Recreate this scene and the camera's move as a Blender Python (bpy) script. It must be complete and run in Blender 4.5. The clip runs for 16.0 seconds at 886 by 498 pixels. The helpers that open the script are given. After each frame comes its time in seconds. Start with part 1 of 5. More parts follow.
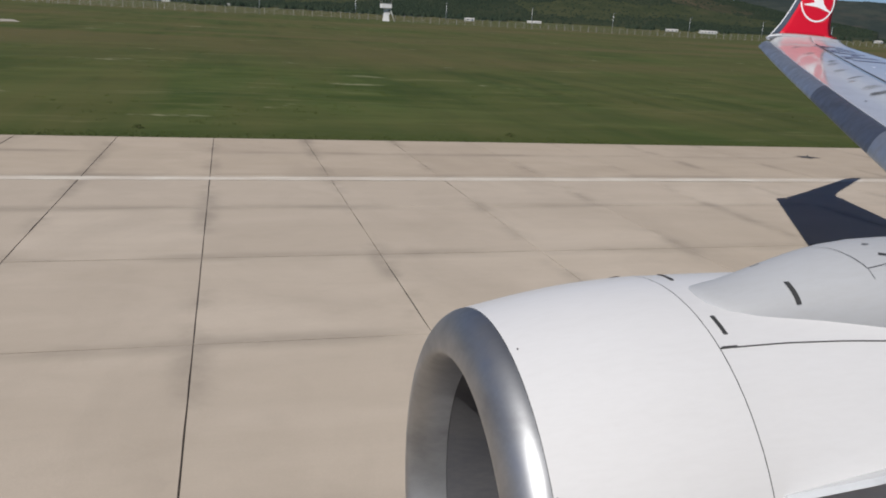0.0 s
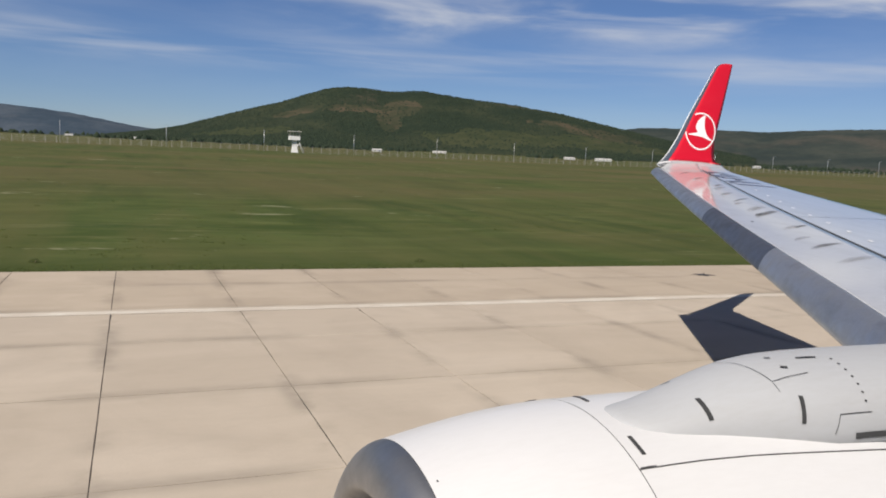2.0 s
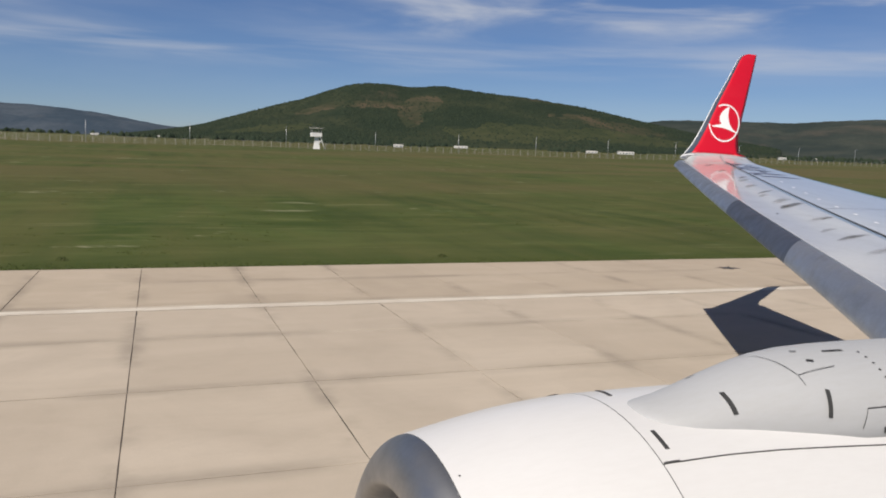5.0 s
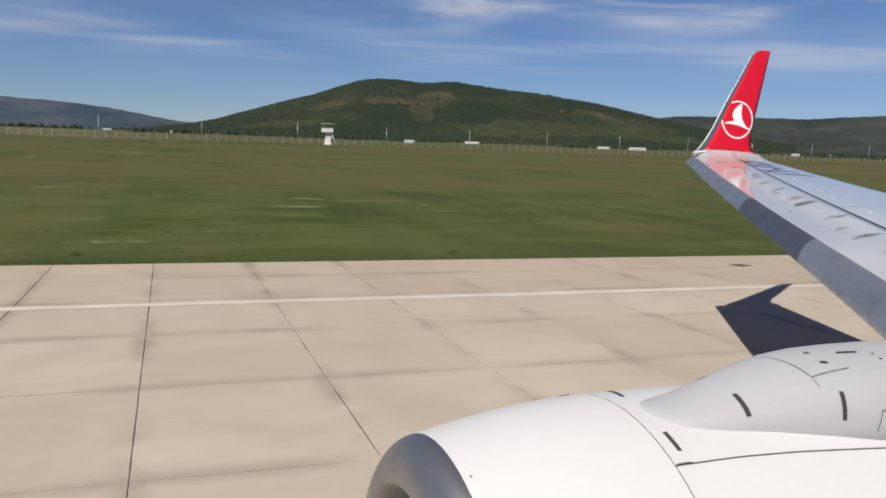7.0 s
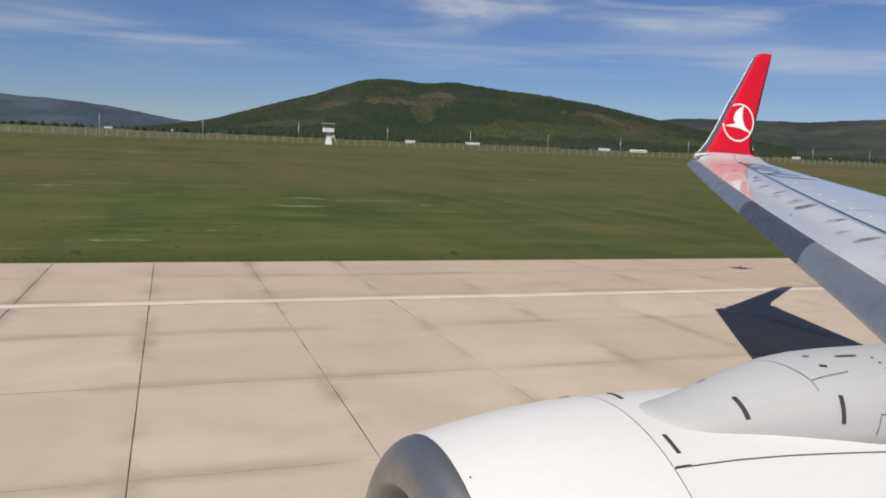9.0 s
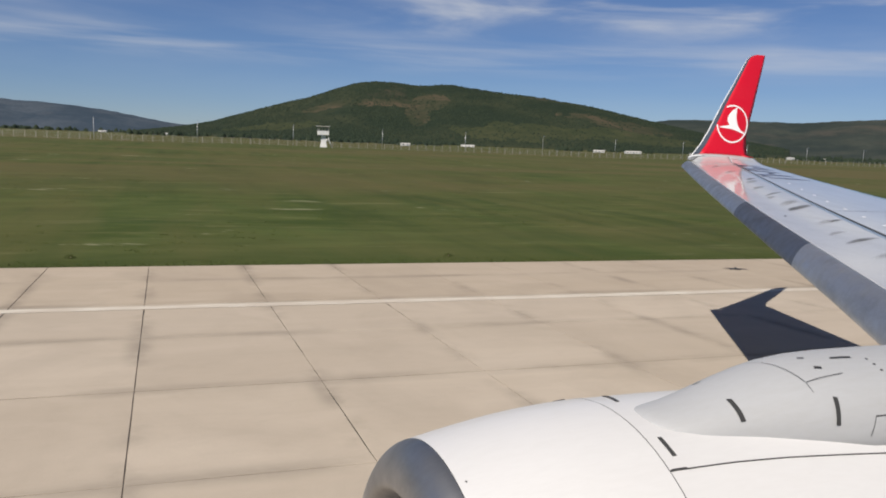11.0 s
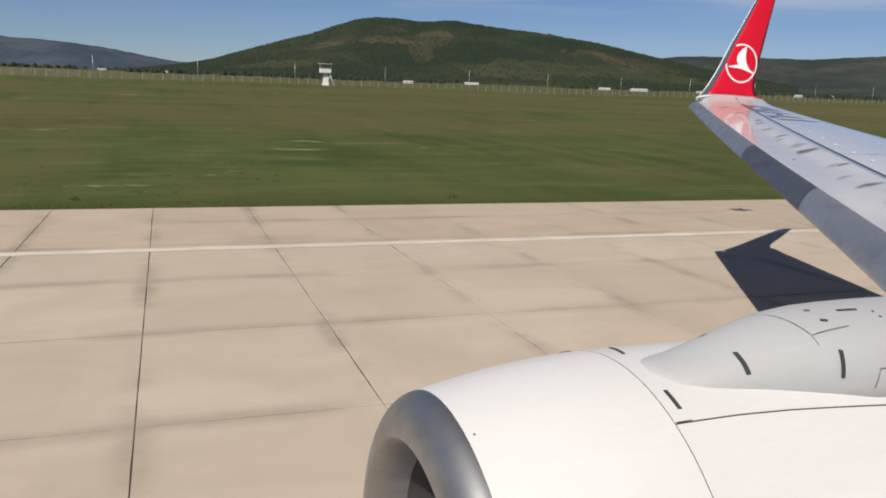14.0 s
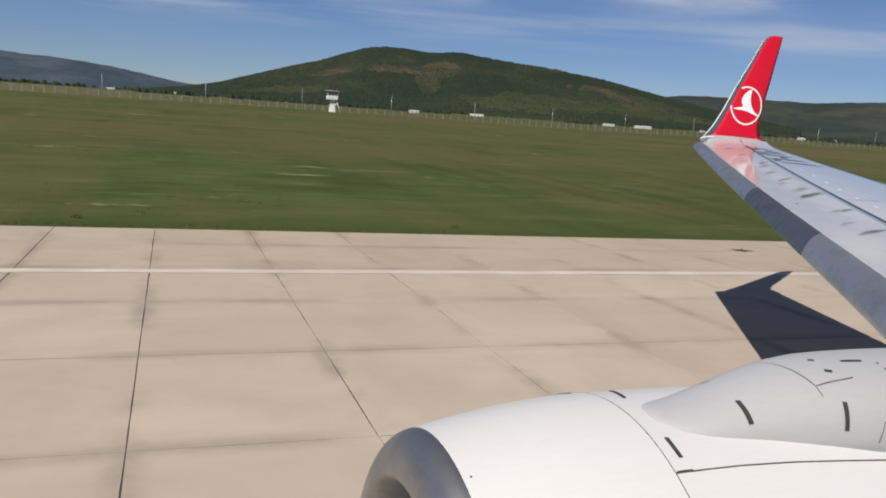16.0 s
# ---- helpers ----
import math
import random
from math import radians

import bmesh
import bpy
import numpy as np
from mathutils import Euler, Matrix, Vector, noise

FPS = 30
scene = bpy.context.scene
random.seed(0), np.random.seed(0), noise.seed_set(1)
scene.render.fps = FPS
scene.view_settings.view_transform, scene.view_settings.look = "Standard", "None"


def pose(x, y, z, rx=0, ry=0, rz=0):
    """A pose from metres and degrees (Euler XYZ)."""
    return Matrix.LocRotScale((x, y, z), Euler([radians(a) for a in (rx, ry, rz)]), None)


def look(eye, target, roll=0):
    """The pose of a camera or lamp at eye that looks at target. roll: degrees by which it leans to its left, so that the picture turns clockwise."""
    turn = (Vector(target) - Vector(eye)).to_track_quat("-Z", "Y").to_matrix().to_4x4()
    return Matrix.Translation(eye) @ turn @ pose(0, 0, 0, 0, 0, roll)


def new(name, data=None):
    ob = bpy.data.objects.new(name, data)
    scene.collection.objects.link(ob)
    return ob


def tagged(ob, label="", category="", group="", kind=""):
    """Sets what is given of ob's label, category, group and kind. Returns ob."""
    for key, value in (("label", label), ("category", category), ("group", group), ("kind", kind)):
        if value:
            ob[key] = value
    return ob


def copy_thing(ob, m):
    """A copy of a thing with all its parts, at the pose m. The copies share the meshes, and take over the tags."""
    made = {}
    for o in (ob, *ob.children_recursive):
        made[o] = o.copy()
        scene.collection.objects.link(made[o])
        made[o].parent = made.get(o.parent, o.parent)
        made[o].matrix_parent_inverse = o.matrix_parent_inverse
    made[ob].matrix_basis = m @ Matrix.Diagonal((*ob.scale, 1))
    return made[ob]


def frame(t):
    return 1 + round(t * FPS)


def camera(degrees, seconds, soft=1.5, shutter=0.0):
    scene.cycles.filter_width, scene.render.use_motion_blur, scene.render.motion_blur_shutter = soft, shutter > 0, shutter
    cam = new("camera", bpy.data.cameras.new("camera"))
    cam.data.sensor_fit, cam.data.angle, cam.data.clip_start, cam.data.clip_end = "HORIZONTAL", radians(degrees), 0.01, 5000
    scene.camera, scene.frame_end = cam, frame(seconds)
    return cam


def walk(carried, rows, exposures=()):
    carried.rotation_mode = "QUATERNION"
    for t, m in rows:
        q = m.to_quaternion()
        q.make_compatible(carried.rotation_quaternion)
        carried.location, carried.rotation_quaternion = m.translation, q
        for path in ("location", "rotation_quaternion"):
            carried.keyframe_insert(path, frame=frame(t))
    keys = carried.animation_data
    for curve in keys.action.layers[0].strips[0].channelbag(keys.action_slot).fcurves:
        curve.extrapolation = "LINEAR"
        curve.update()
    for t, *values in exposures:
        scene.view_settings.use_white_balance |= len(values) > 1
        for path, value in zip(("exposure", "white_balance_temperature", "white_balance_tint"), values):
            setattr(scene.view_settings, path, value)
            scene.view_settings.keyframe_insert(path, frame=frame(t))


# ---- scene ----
cam = camera(57.46, 16.0, 1.9)
# seconds, x, y, z, yaw, pitch, roll: the eye at a cabin window of the aircraft
ROWS = [
    (0.0, -0.005, -0.034, 3.780, -14.50, -15.86, -3.06),
    (0.5, 0.020, -0.003, 3.775, -13.74, -13.02, -2.32),
    (1.0, 0.004, -0.001, 3.766, -13.73, -8.10, -3.99),
    (1.5, -0.005, -0.016, 3.767, -14.03, -6.95, -3.10),
    (1.6, -0.005, -0.015, 3.770, -15.40, -7.00, -2.90),
    (1.7, -0.005, -0.013, 3.774, -18.50, -6.90, -2.60),
    (1.8, -0.005, -0.012, 3.778, -19.60, -6.80, -2.35),
    (2.0, -0.005, -0.010, 3.784, -20.96, -6.67, -2.54),
    (2.5, -0.006, -0.011, 3.775, -21.46, -7.14, -1.78),
    (3.0, 0.002, -0.016, 3.773, -19.79, -9.27, -1.28),
    (3.5, 0.005, -0.014, 3.783, -19.52, -9.74, -1.69),
    (4.0, 0.006, -0.019, 3.781, -19.65, -8.75, -1.59),
    (6.5, 0.001, 0.012, 3.790, -18.88, -6.50, -2.73),
    (7.0, 0.000, -0.000, 3.800, -18.67, -7.40, -1.99),
    (7.5, -0.003, -0.010, 3.805, -18.83, -8.48, -1.21),
    (8.0, 0.003, 0.012, 3.799, -19.03, -7.68, -1.78),
    (8.5, 0.003, 0.015, 3.798, -19.00, -7.16, -2.10),
    (9.0, -0.006, -0.006, 3.804, -18.61, -7.36, -2.38),
    (11.5, -0.002, -0.005, 3.812, -19.05, -6.99, -2.11),
    (12.0, -0.002, 0.004, 3.810, -19.05, -6.67, -2.64),
    (12.5, -0.001, 0.015, 3.832, -19.00, -8.09, -3.04),
    (13.0, -0.009, 0.001, 3.851, -18.92, -10.64, -2.27),
    (13.5, -0.008, 0.018, 3.855, -18.80, -12.02, -2.19),
    (14.0, -0.016, 0.022, 3.877, -18.72, -11.49, -2.03),
    (14.5, -0.011, 0.050, 3.883, -18.68, -11.14, -1.96),
    (15.0, -0.013, 0.050, 3.894, -18.47, -10.49, -2.59),
    (15.5, -0.012, 0.060, 3.893, -18.35, -9.75, -3.20),
    (16.0, -0.017, 0.062, 3.902, -18.34, -9.42, -3.99),
]
walk(cam, [(r[0], pose(r[1], r[2], r[3], 90 + r[5], r[6], r[4])) for r in ROWS],
     [(0.0, -0.32, 6150, 10), (0.5, -0.32, 6450, 10), (1.0, 0.0, 6500, 10), (1.5, 0.12, 6500, 10), (2.0, 0.03, 6550, 10), (3.0, 0.0, 6650, 10), (4.0, -0.07, 6650, 10),
      (6.5, 0.0, 6500, 10), (9.0, -0.02, 6500, 10), (11.5, -0.06, 6550, 10), (13.0, 0.0, 6600, 10), (14.0, -0.04, 6650, 10), (16.0, -0.08, 6500, 10)])

# ---- light ----
SUN_WAY = Vector((2.84, 2.20, -3.97))
world = bpy.data.worlds.new("sky")
scene.world = world
world.use_nodes = True
wt = world.node_tree
wt.nodes.clear()


def wnode(kind, **sets):
    n = wt.nodes.new(kind)
    for k, v in sets.items():
        n.inputs[k].default_value = v
    return n


def wmath(op, a, b=None):
    n = wt.nodes.new("ShaderNodeMath")
    n.operation = op
    for i, v in enumerate((a, b)):
        if v is None:
            continue
        if isinstance(v, (int, float)):
            n.inputs[i].default_value = v
        else:
            wt.links.new(v, n.inputs[i])
    return n.outputs[0]


sky = wt.nodes.new("ShaderNodeTexSky")
sky.sky_type = "NISHITA"
sky.sun_disc = False
sky.sun_elevation = math.asin(3.97 / SUN_WAY.length)
sky.sun_rotation = math.atan2(-2.84, -2.20)
sky.altitude = 1500
sky.air_density, sky.dust_density, sky.ozone_density = 1.0, 0.1, 4.0
tc = wt.nodes.new("ShaderNodeTexCoord")
sep = wt.nodes.new("ShaderNodeSeparateXYZ")
wt.links.new(tc.outputs["Generated"], sep.inputs[0])
az = wmath("ARCTAN2", sep.outputs[0], sep.outputs[1])
el = wmath("ARCSINE", sep.outputs[2])


def wramp(v, a, b, lo=0.0, hi=1.0):
    n = wt.nodes.new("ShaderNodeMapRange")
    n.interpolation_type = "SMOOTHSTEP"
    for i, k in enumerate((a, b, lo, hi)):
        n.inputs[i + 1].default_value = k
    wt.links.new(v, n.inputs[0])
    return n.outputs[0]


def wisps(across, upward, shift, lo, hi, distort):
    """Streaky high cloud, drawn out along the horizon."""
    at = wt.nodes.new("ShaderNodeCombineXYZ")
    wt.links.new(wmath("ADD", wmath("MULTIPLY", az, across), shift), at.inputs[0])
    wt.links.new(wmath("MULTIPLY", wmath("ADD", el, wmath("MULTIPLY", az, 0.02)), upward), at.inputs[1])
    n = wnode("ShaderNodeTexNoise", Scale=1.0, Detail=7.0, Roughness=0.52, Distortion=distort)
    wt.links.new(at.outputs[0], n.inputs["Vector"])
    return wramp(n.outputs[0], lo, hi)


# a bank of thin cirrus overhead, and one faint streak lower down
high = wmath("MULTIPLY", wmath("MULTIPLY", wisps(4.2, 24.0, 2.2, 0.40, 0.78, 0.5), wramp(el, 0.115, 0.158)), wramp(az, -0.05, 0.70, 0.40, 1.30))
low_band = wmath("MULTIPLY", wramp(el, 0.080, 0.105), wramp(el, 0.140, 0.115))
low_streak = wmath("MULTIPLY", wmath("MULTIPLY", wisps(3.2, 42.0, 7.1, 0.38, 0.74, 0.3), low_band), 0.48)
thin = wmath("MULTIPLY", wisps(2.0, 12.0, 4.0, 0.40, 0.75, 0.4), wramp(el, 0.03, 0.12, 0.05, 0.16))
overhead = wramp(el, 0.24, 0.55, 1.0, 0.25)
mask = wmath("MULTIPLY", wmath("MINIMUM", wmath("ADD", wmath("ADD", high, low_streak), thin), 1.0), wmath("MULTIPLY", overhead, 0.85))
mix = wt.nodes.new("ShaderNodeMix")
mix.data_type = "RGBA"
wt.links.new(mask, mix.inputs[0])
tint = wt.nodes.new("ShaderNodeMix")
tint.data_type, tint.blend_type = "RGBA", "MULTIPLY"
tint.inputs[0].default_value = 1.0
tint.inputs[7].default_value = (0.86, 0.97, 1.24, 1)
# deeper blue towards the zenith
deep = wt.nodes.new("ShaderNodeMix")
deep.data_type, deep.blend_type = "RGBA", "MULTIPLY"
deep.inputs[7].default_value = (0.46, 0.50, 0.56, 1)
wt.links.new(wramp(el, 0.20, 0.75), deep.inputs[0])
wt.links.new(sky.outputs[0], deep.inputs[6])
wt.links.new(deep.outputs[2], tint.inputs[6])
wt.links.new(tint.outputs[2], mix.inputs[6])
mix.inputs[7].default_value = (11.0, 11.3, 12.0, 1)
bg = wt.nodes.new("ShaderNodeBackground")
bg.inputs[1].default_value = 0.056
wt.links.new(mix.outputs[2], bg.inputs[0])
wo = wt.nodes.new("ShaderNodeOutputWorld")
wt.links.new(bg.outputs[0], wo.inputs[0])

lamp = bpy.data.lights.new("sun", "SUN")
lamp.energy, lamp.angle, lamp.color = 5.0, radians(0.53), (1.0, 0.94, 0.86)
sun = new("sun", lamp)
sun.matrix_world = look((0, 0, 60), Vector((0, 0, 60)) + SUN_WAY)


# ---- materials ----
class Mat:
    """A node material with a few short ways to wire it."""

    def __init__(self, name, color=(0.5, 0.5, 0.5), rough=0.5, metal=0.0, coat=0.0):
        self.m = bpy.data.materials.new(name)
        self.m.use_nodes = True
        self.t = self.m.node_tree
        self.b = self.t.nodes["Principled BSDF"]
        self.b.inputs["Base Color"].default_value = (*color, 1)
        self.b.inputs["Roughness"].default_value = rough
        self.b.inputs["Metallic"].default_value = metal
        self.b.inputs["Coat Weight"].default_value = coat
        self.b.inputs["Coat Roughness"].default_value = 0.06

    def node(self, kind):
        return self.t.nodes.new(kind)

    def link(self, a, b):
        self.t.links.new(a, b)

    def coords(self, scale=(1, 1, 1), world_space=True):
        if world_space:
            src = self.node("ShaderNodeNewGeometry").outputs["Position"]
        else:
            src = self.node("ShaderNodeTexCoord").outputs["Object"]
        mp = self.node("ShaderNodeMapping")
        mp.inputs["Scale"].default_value = scale
        self.link(src, mp.inputs[0])
        return mp.outputs[0]

    def noise(self, vec, scale, detail=4.0, rough=0.55, lo=0.35, hi=0.65, distort=0.0):
        n = self.node("ShaderNodeTexNoise")
        n.inputs["Scale"].default_value = scale
        n.inputs["Detail"].default_value = detail
        n.inputs["Roughness"].default_value = rough
        n.inputs["Distortion"].default_value = distort
        self.link(vec, n.inputs["Vector"])
        r = self.node("ShaderNodeMapRange")
        r.inputs[1].default_value, r.inputs[2].default_value = lo, hi
        self.link(n.outputs[0], r.inputs[0])
        return r.outputs[0]

    def mix(self, fac, a, b, blend="MIX"):
        n = self.node("ShaderNodeMix")
        n.data_type, n.blend_type = "RGBA", blend
        for i, v in ((0, fac), (6, a), (7, b)):
            if isinstance(v, tuple):
                n.inputs[i].default_value = (*v, 1)
            elif isinstance(v, (int, float)):
                n.inputs[i].default_value = v
            else:
                self.link(v, n.inputs[i])
        return n.outputs[2]

    def math(self, op, a, b=0.0):
        n = self.node("ShaderNodeMath")
        n.operation = op
        for i, v in enumerate((a, b)):
            if isinstance(v, (int, float)):
                n.inputs[i].default_value = v
            else:
                self.link(v, n.inputs[i])
        return n.outputs[0]

    def spread(self, v, a, b):
        r = self.node("ShaderNodeMapRange")
        r.inputs[3].default_value, r.inputs[4].default_value = a, b
        self.link(v, r.inputs[0])
        return r.outputs[0]

    def color(self, v):
        self.link(v, self.b.inputs["Base Color"])

    def rough(self, v):
        self.link(v, self.b.inputs["Roughness"])

    def bump(self, v, strength=0.3, dist=0.01):
        n = self.node("ShaderNodeBump")
        n.inputs["Strength"].default_value, n.inputs["Distance"].default_value = strength, dist
        self.link(v, n.inputs["Height"])
        self.link(n.outputs[0], self.b.inputs["Normal"])


def paint(name, color, rough=0.28, coat=0.5, dirt=0.06, grime=(0.30, 0.28, 0.25), stretch=(0.5, 3, 3), blur=0.06, wave=0.05):
    k = Mat(name, color, rough, 0.0, coat)
    k.b.inputs["Coat Roughness"].default_value = blur
    v = k.coords(stretch)
    d = k.noise(v, 1.3, 6, 0.6, 0.45, 0.8)
    fine = k.noise(k.coords((3, 14, 14)), 3.0, 5, 0.7, 0.4, 0.8)
    both = k.math("MULTIPLY", k.math("ADD", d, fine), dirt)
    k.color(k.mix(both, color, grime))
    k.rough(k.spread(d, rough, rough + 0.12))
    k.bump(k.noise(k.coords((1, 1, 1)), 2.2, 2, 0.5, 0.2, 0.8), wave, 0.01)
    return k.m


def metal(name, color, rough=0.3, streak=(1, 6, 6)):
    k = Mat(name, color, rough, 1.0)
    v = k.coords(streak)
    n = k.noise(v, 2.0, 6, 0.65, 0.3, 0.7)
    k.color(k.mix(n, color, tuple(c * 0.72 for c in color)))
    blot = k.noise(k.coords((1.2, 0.8, 2.5)), 2.4, 5, 0.6, 0.5, 0.75)
    k.color(k.mix(k.math("MULTIPLY", blot, 0.45), k.mix(n, color, tuple(c * 0.72 for c in color)), tuple(c * 0.45 for c in color)))
    k.rough(k.spread(n, rough, rough + 0.13))
    return k.m


M_WHITE = paint("cowl_white", (0.685, 0.68, 0.68), 0.45, 0.10, 0.07)
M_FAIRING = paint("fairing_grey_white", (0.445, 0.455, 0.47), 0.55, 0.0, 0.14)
M_BODY = paint("fuselage_white", (0.80, 0.80, 0.80), 0.3, 0.4, 0.03)
M_WING = paint("wing_grey", (0.57, 0.575, 0.58), 0.36, 0.85, 0.22, (0.2, 0.2, 0.2), (2.5, 0.9, 1), 0.07, 0.012)
M_WING_REAR = paint("wing_rear_grey", (0.56, 0.58, 0.60), 0.28, 0.75, 0.14, (0.2, 0.2, 0.2), (2.5, 0.9, 1), 0.06, 0.02)
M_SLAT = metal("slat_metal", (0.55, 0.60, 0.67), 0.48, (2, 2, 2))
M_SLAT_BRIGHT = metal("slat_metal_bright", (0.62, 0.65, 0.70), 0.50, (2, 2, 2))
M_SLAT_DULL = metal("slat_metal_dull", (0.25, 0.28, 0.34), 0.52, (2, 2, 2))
M_LIP = metal("lip_metal", (0.47, 0.475, 0.485), 0.44, (1, 2, 2))
M_EXHAUST = metal("exhaust_metal", (0.34, 0.31, 0.28), 0.42)
M_RED = paint("winglet_red", (0.60, 0.003, 0.022), 0.50, 0.0, 0.02, (0.3, 0.02, 0.03))
M_GREYBAND = paint("winglet_grey", (0.062, 0.080, 0.112), 0.45, 0.0, 0.05)
M_EDGE = paint("edge_white", (0.90, 0.90, 0.90), 0.38, 0.3, 0.02)
M_EMBLEM = Mat("emblem_white", (0.85, 0.85, 0.84), 0.35).m
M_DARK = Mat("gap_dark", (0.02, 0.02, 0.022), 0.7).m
M_MARK = Mat("mark_dark", (0.05, 0.05, 0.05), 0.6).m
M_BAR = Mat("registration_bars", (0.02, 0.035, 0.10), 0.6).m
M_LINER = paint("duct_liner", (0.065, 0.065, 0.072), 0.45, 0.0, 0.1)
M_FAN = metal("fan_titanium", (0.30, 0.30, 0.32), 0.35)


def soot(name, dark, pale, thick):
    """Smoke stain that thins out towards its rim and breaks up along its length."""
    k = Mat(name, dark, 0.6)
    n = k.noise(k.coords((5, 2, 1)), 3, 5, 0.6, 0.3, 0.7)
    k.color(k.mix(n, dark, pale))
    worn = k.noise(k.coords((4, 9, 1)), 2.0, 5, 0.65, 0.30, 0.62)
    uv = k.node("ShaderNodeSeparateXYZ")
    k.link(k.node("ShaderNodeTexCoord").outputs["UV"], uv.inputs[0])
    rim = k.math("MULTIPLY", k.math("SINE", k.math("MULTIPLY", uv.outputs[1], math.pi)), k.math("SINE", k.math("MULTIPLY", uv.outputs[0], math.pi)))
    k.link(k.math("MULTIPLY", k.spread(worn, 0.25 * thick, thick), rim), k.b.inputs["Alpha"])
    return k.m


M_SOOT = soot("soot_smudge", (0.045, 0.045, 0.045), (0.18, 0.18, 0.18), 0.9)
M_SOOT_FAINT = soot("soot_faint", (0.16, 0.16, 0.16), (0.34, 0.34, 0.34), 0.55)


def concrete(name, base, piece=True, joints=True):
    k = Mat(name, base, 0.85)
    k.b.inputs["Specular IOR Level"].default_value = 0.3
    fine = k.noise(k.coords((1, 1, 1)), 38, 5, 0.7, 0.3, 0.7)
    broad = k.noise(k.coords((0.45, 1, 1)), 0.55, 6, 0.62, 0.32, 0.70, 0.8)
    spots = k.noise(k.coords((0.8, 1, 1)), 1.9, 5, 0.6, 0.55, 0.75, 0.5)
    streaks = k.noise(k.coords((0.06, 1.6, 1)), 1.0, 6, 0.62, 0.44, 0.74)
    c = k.mix(k.math("MULTIPLY", fine, 0.25), base, tuple(x * 0.72 for x in base))
    c = k.mix(k.math("MULTIPLY", broad, 0.44), c, tuple(x * f for x, f in zip(base, (0.72, 0.70, 0.66))))
    c = k.mix(k.math("MULTIPLY", streaks, 0.11), c, tuple(x * 0.55 for x in base))
    c = k.mix(k.math("MULTIPLY", spots, 0.16), c, tuple(x * 0.62 for x in base))
    cloud = k.noise(k.coords((0.42, 0.26, 1)), 1.0, 5, 0.62, 0.46, 0.66, 0.6)
    c = k.mix(k.math("MULTIPLY", cloud, 0.30), c, tuple(x * f for x, f in zip(base, (0.62, 0.61, 0.60))))
    if piece:
        rnd = k.node("ShaderNodeObjectInfo").outputs["Random"]
        c = k.mix(k.math("MULTIPLY", rnd, 0.36), c, tuple(x * f for x, f in zip(base, (0.70, 0.68, 0.66))))
    if joints:
        # rubber and dirt gathered along the long joints, in blotchy lanes
        pos = k.node("ShaderNodeSeparateXYZ")
        k.link(k.node("ShaderNodeNewGeometry").outputs["Position"], pos.inputs[0])
        lane = k.math("PINGPONG", k.math("SUBTRACT", pos.outputs[1], 9.4), 1.9)
        near = k.node("ShaderNodeMapRange")
        near.interpolation_type = "SMOOTHSTEP"
        near.inputs[1].default_value, near.inputs[2].default_value = 0.42, 0.0
        k.link(lane, near.inputs[0])
        blot = k.noise(k.coords((0.3, 0.8, 1)), 1.0, 5, 0.6, 0.40, 0.62)
        c = k.mix(k.math("MULTIPLY", k.math("MULTIPLY", near.outputs[0], blot), 0.52), c, tuple(x * 0.42 for x in base))
        cross = k.math("PINGPONG", k.math("ADD", pos.outputs[0], 0.45), 1.485)
        side = k.node("ShaderNodeMapRange")
        side.interpolation_type = "SMOOTHSTEP"
        side.inputs[1].default_value, side.inputs[2].default_value = 0.38, 0.0
        k.link(cross, side.inputs[0])
        blot2 = k.noise(k.coords((0.5, 0.42, 1)), 1.0, 5, 0.62, 0.47, 0.64)
        c = k.mix(k.math("MULTIPLY", k.math("MULTIPLY", side.outputs[0], blot2), 0.6), c, tuple(x * 0.45 for x in base))
    k.color(c)
    k.bump(fine, 0.25, 0.004)
    return k.m


CONC = (0.545, 0.466, 0.376)
M_SLAB = concrete("runway_concrete", CONC)
M_SHOULDER = concrete("shoulder_concrete", tuple(x * f for x, f in zip(CONC, (0.94, 0.92, 0.89))))
M_SLAB_FAR = concrete("runway_concrete_far", CONC, False)
M_TAXI = concrete("taxiway_concrete", (0.44, 0.40, 0.34), False, False)
M_SEAL = Mat("joint_sealant", (0.075, 0.064, 0.052), 0.8).m


def worn_paint():
    k = Mat("runway_paint", (0.75, 0.74, 0.70), 0.6)
    n = k.noise(k.coords((0.35, 2.2, 1)), 2.2, 7, 0.72, 0.36, 0.56)
    k.color(k.mix(k.math("MULTIPLY", n, 0.82), (0.72, 0.67, 0.57), CONC))
    return k.m


M_PAINT = worn_paint()
M_TRACK = Mat("tyre_trace", (0.36, 0.31, 0.26), 0.85).m
M_RUBBER = Mat("rubber_trace", (0.12, 0.10, 0.085), 0.8).m


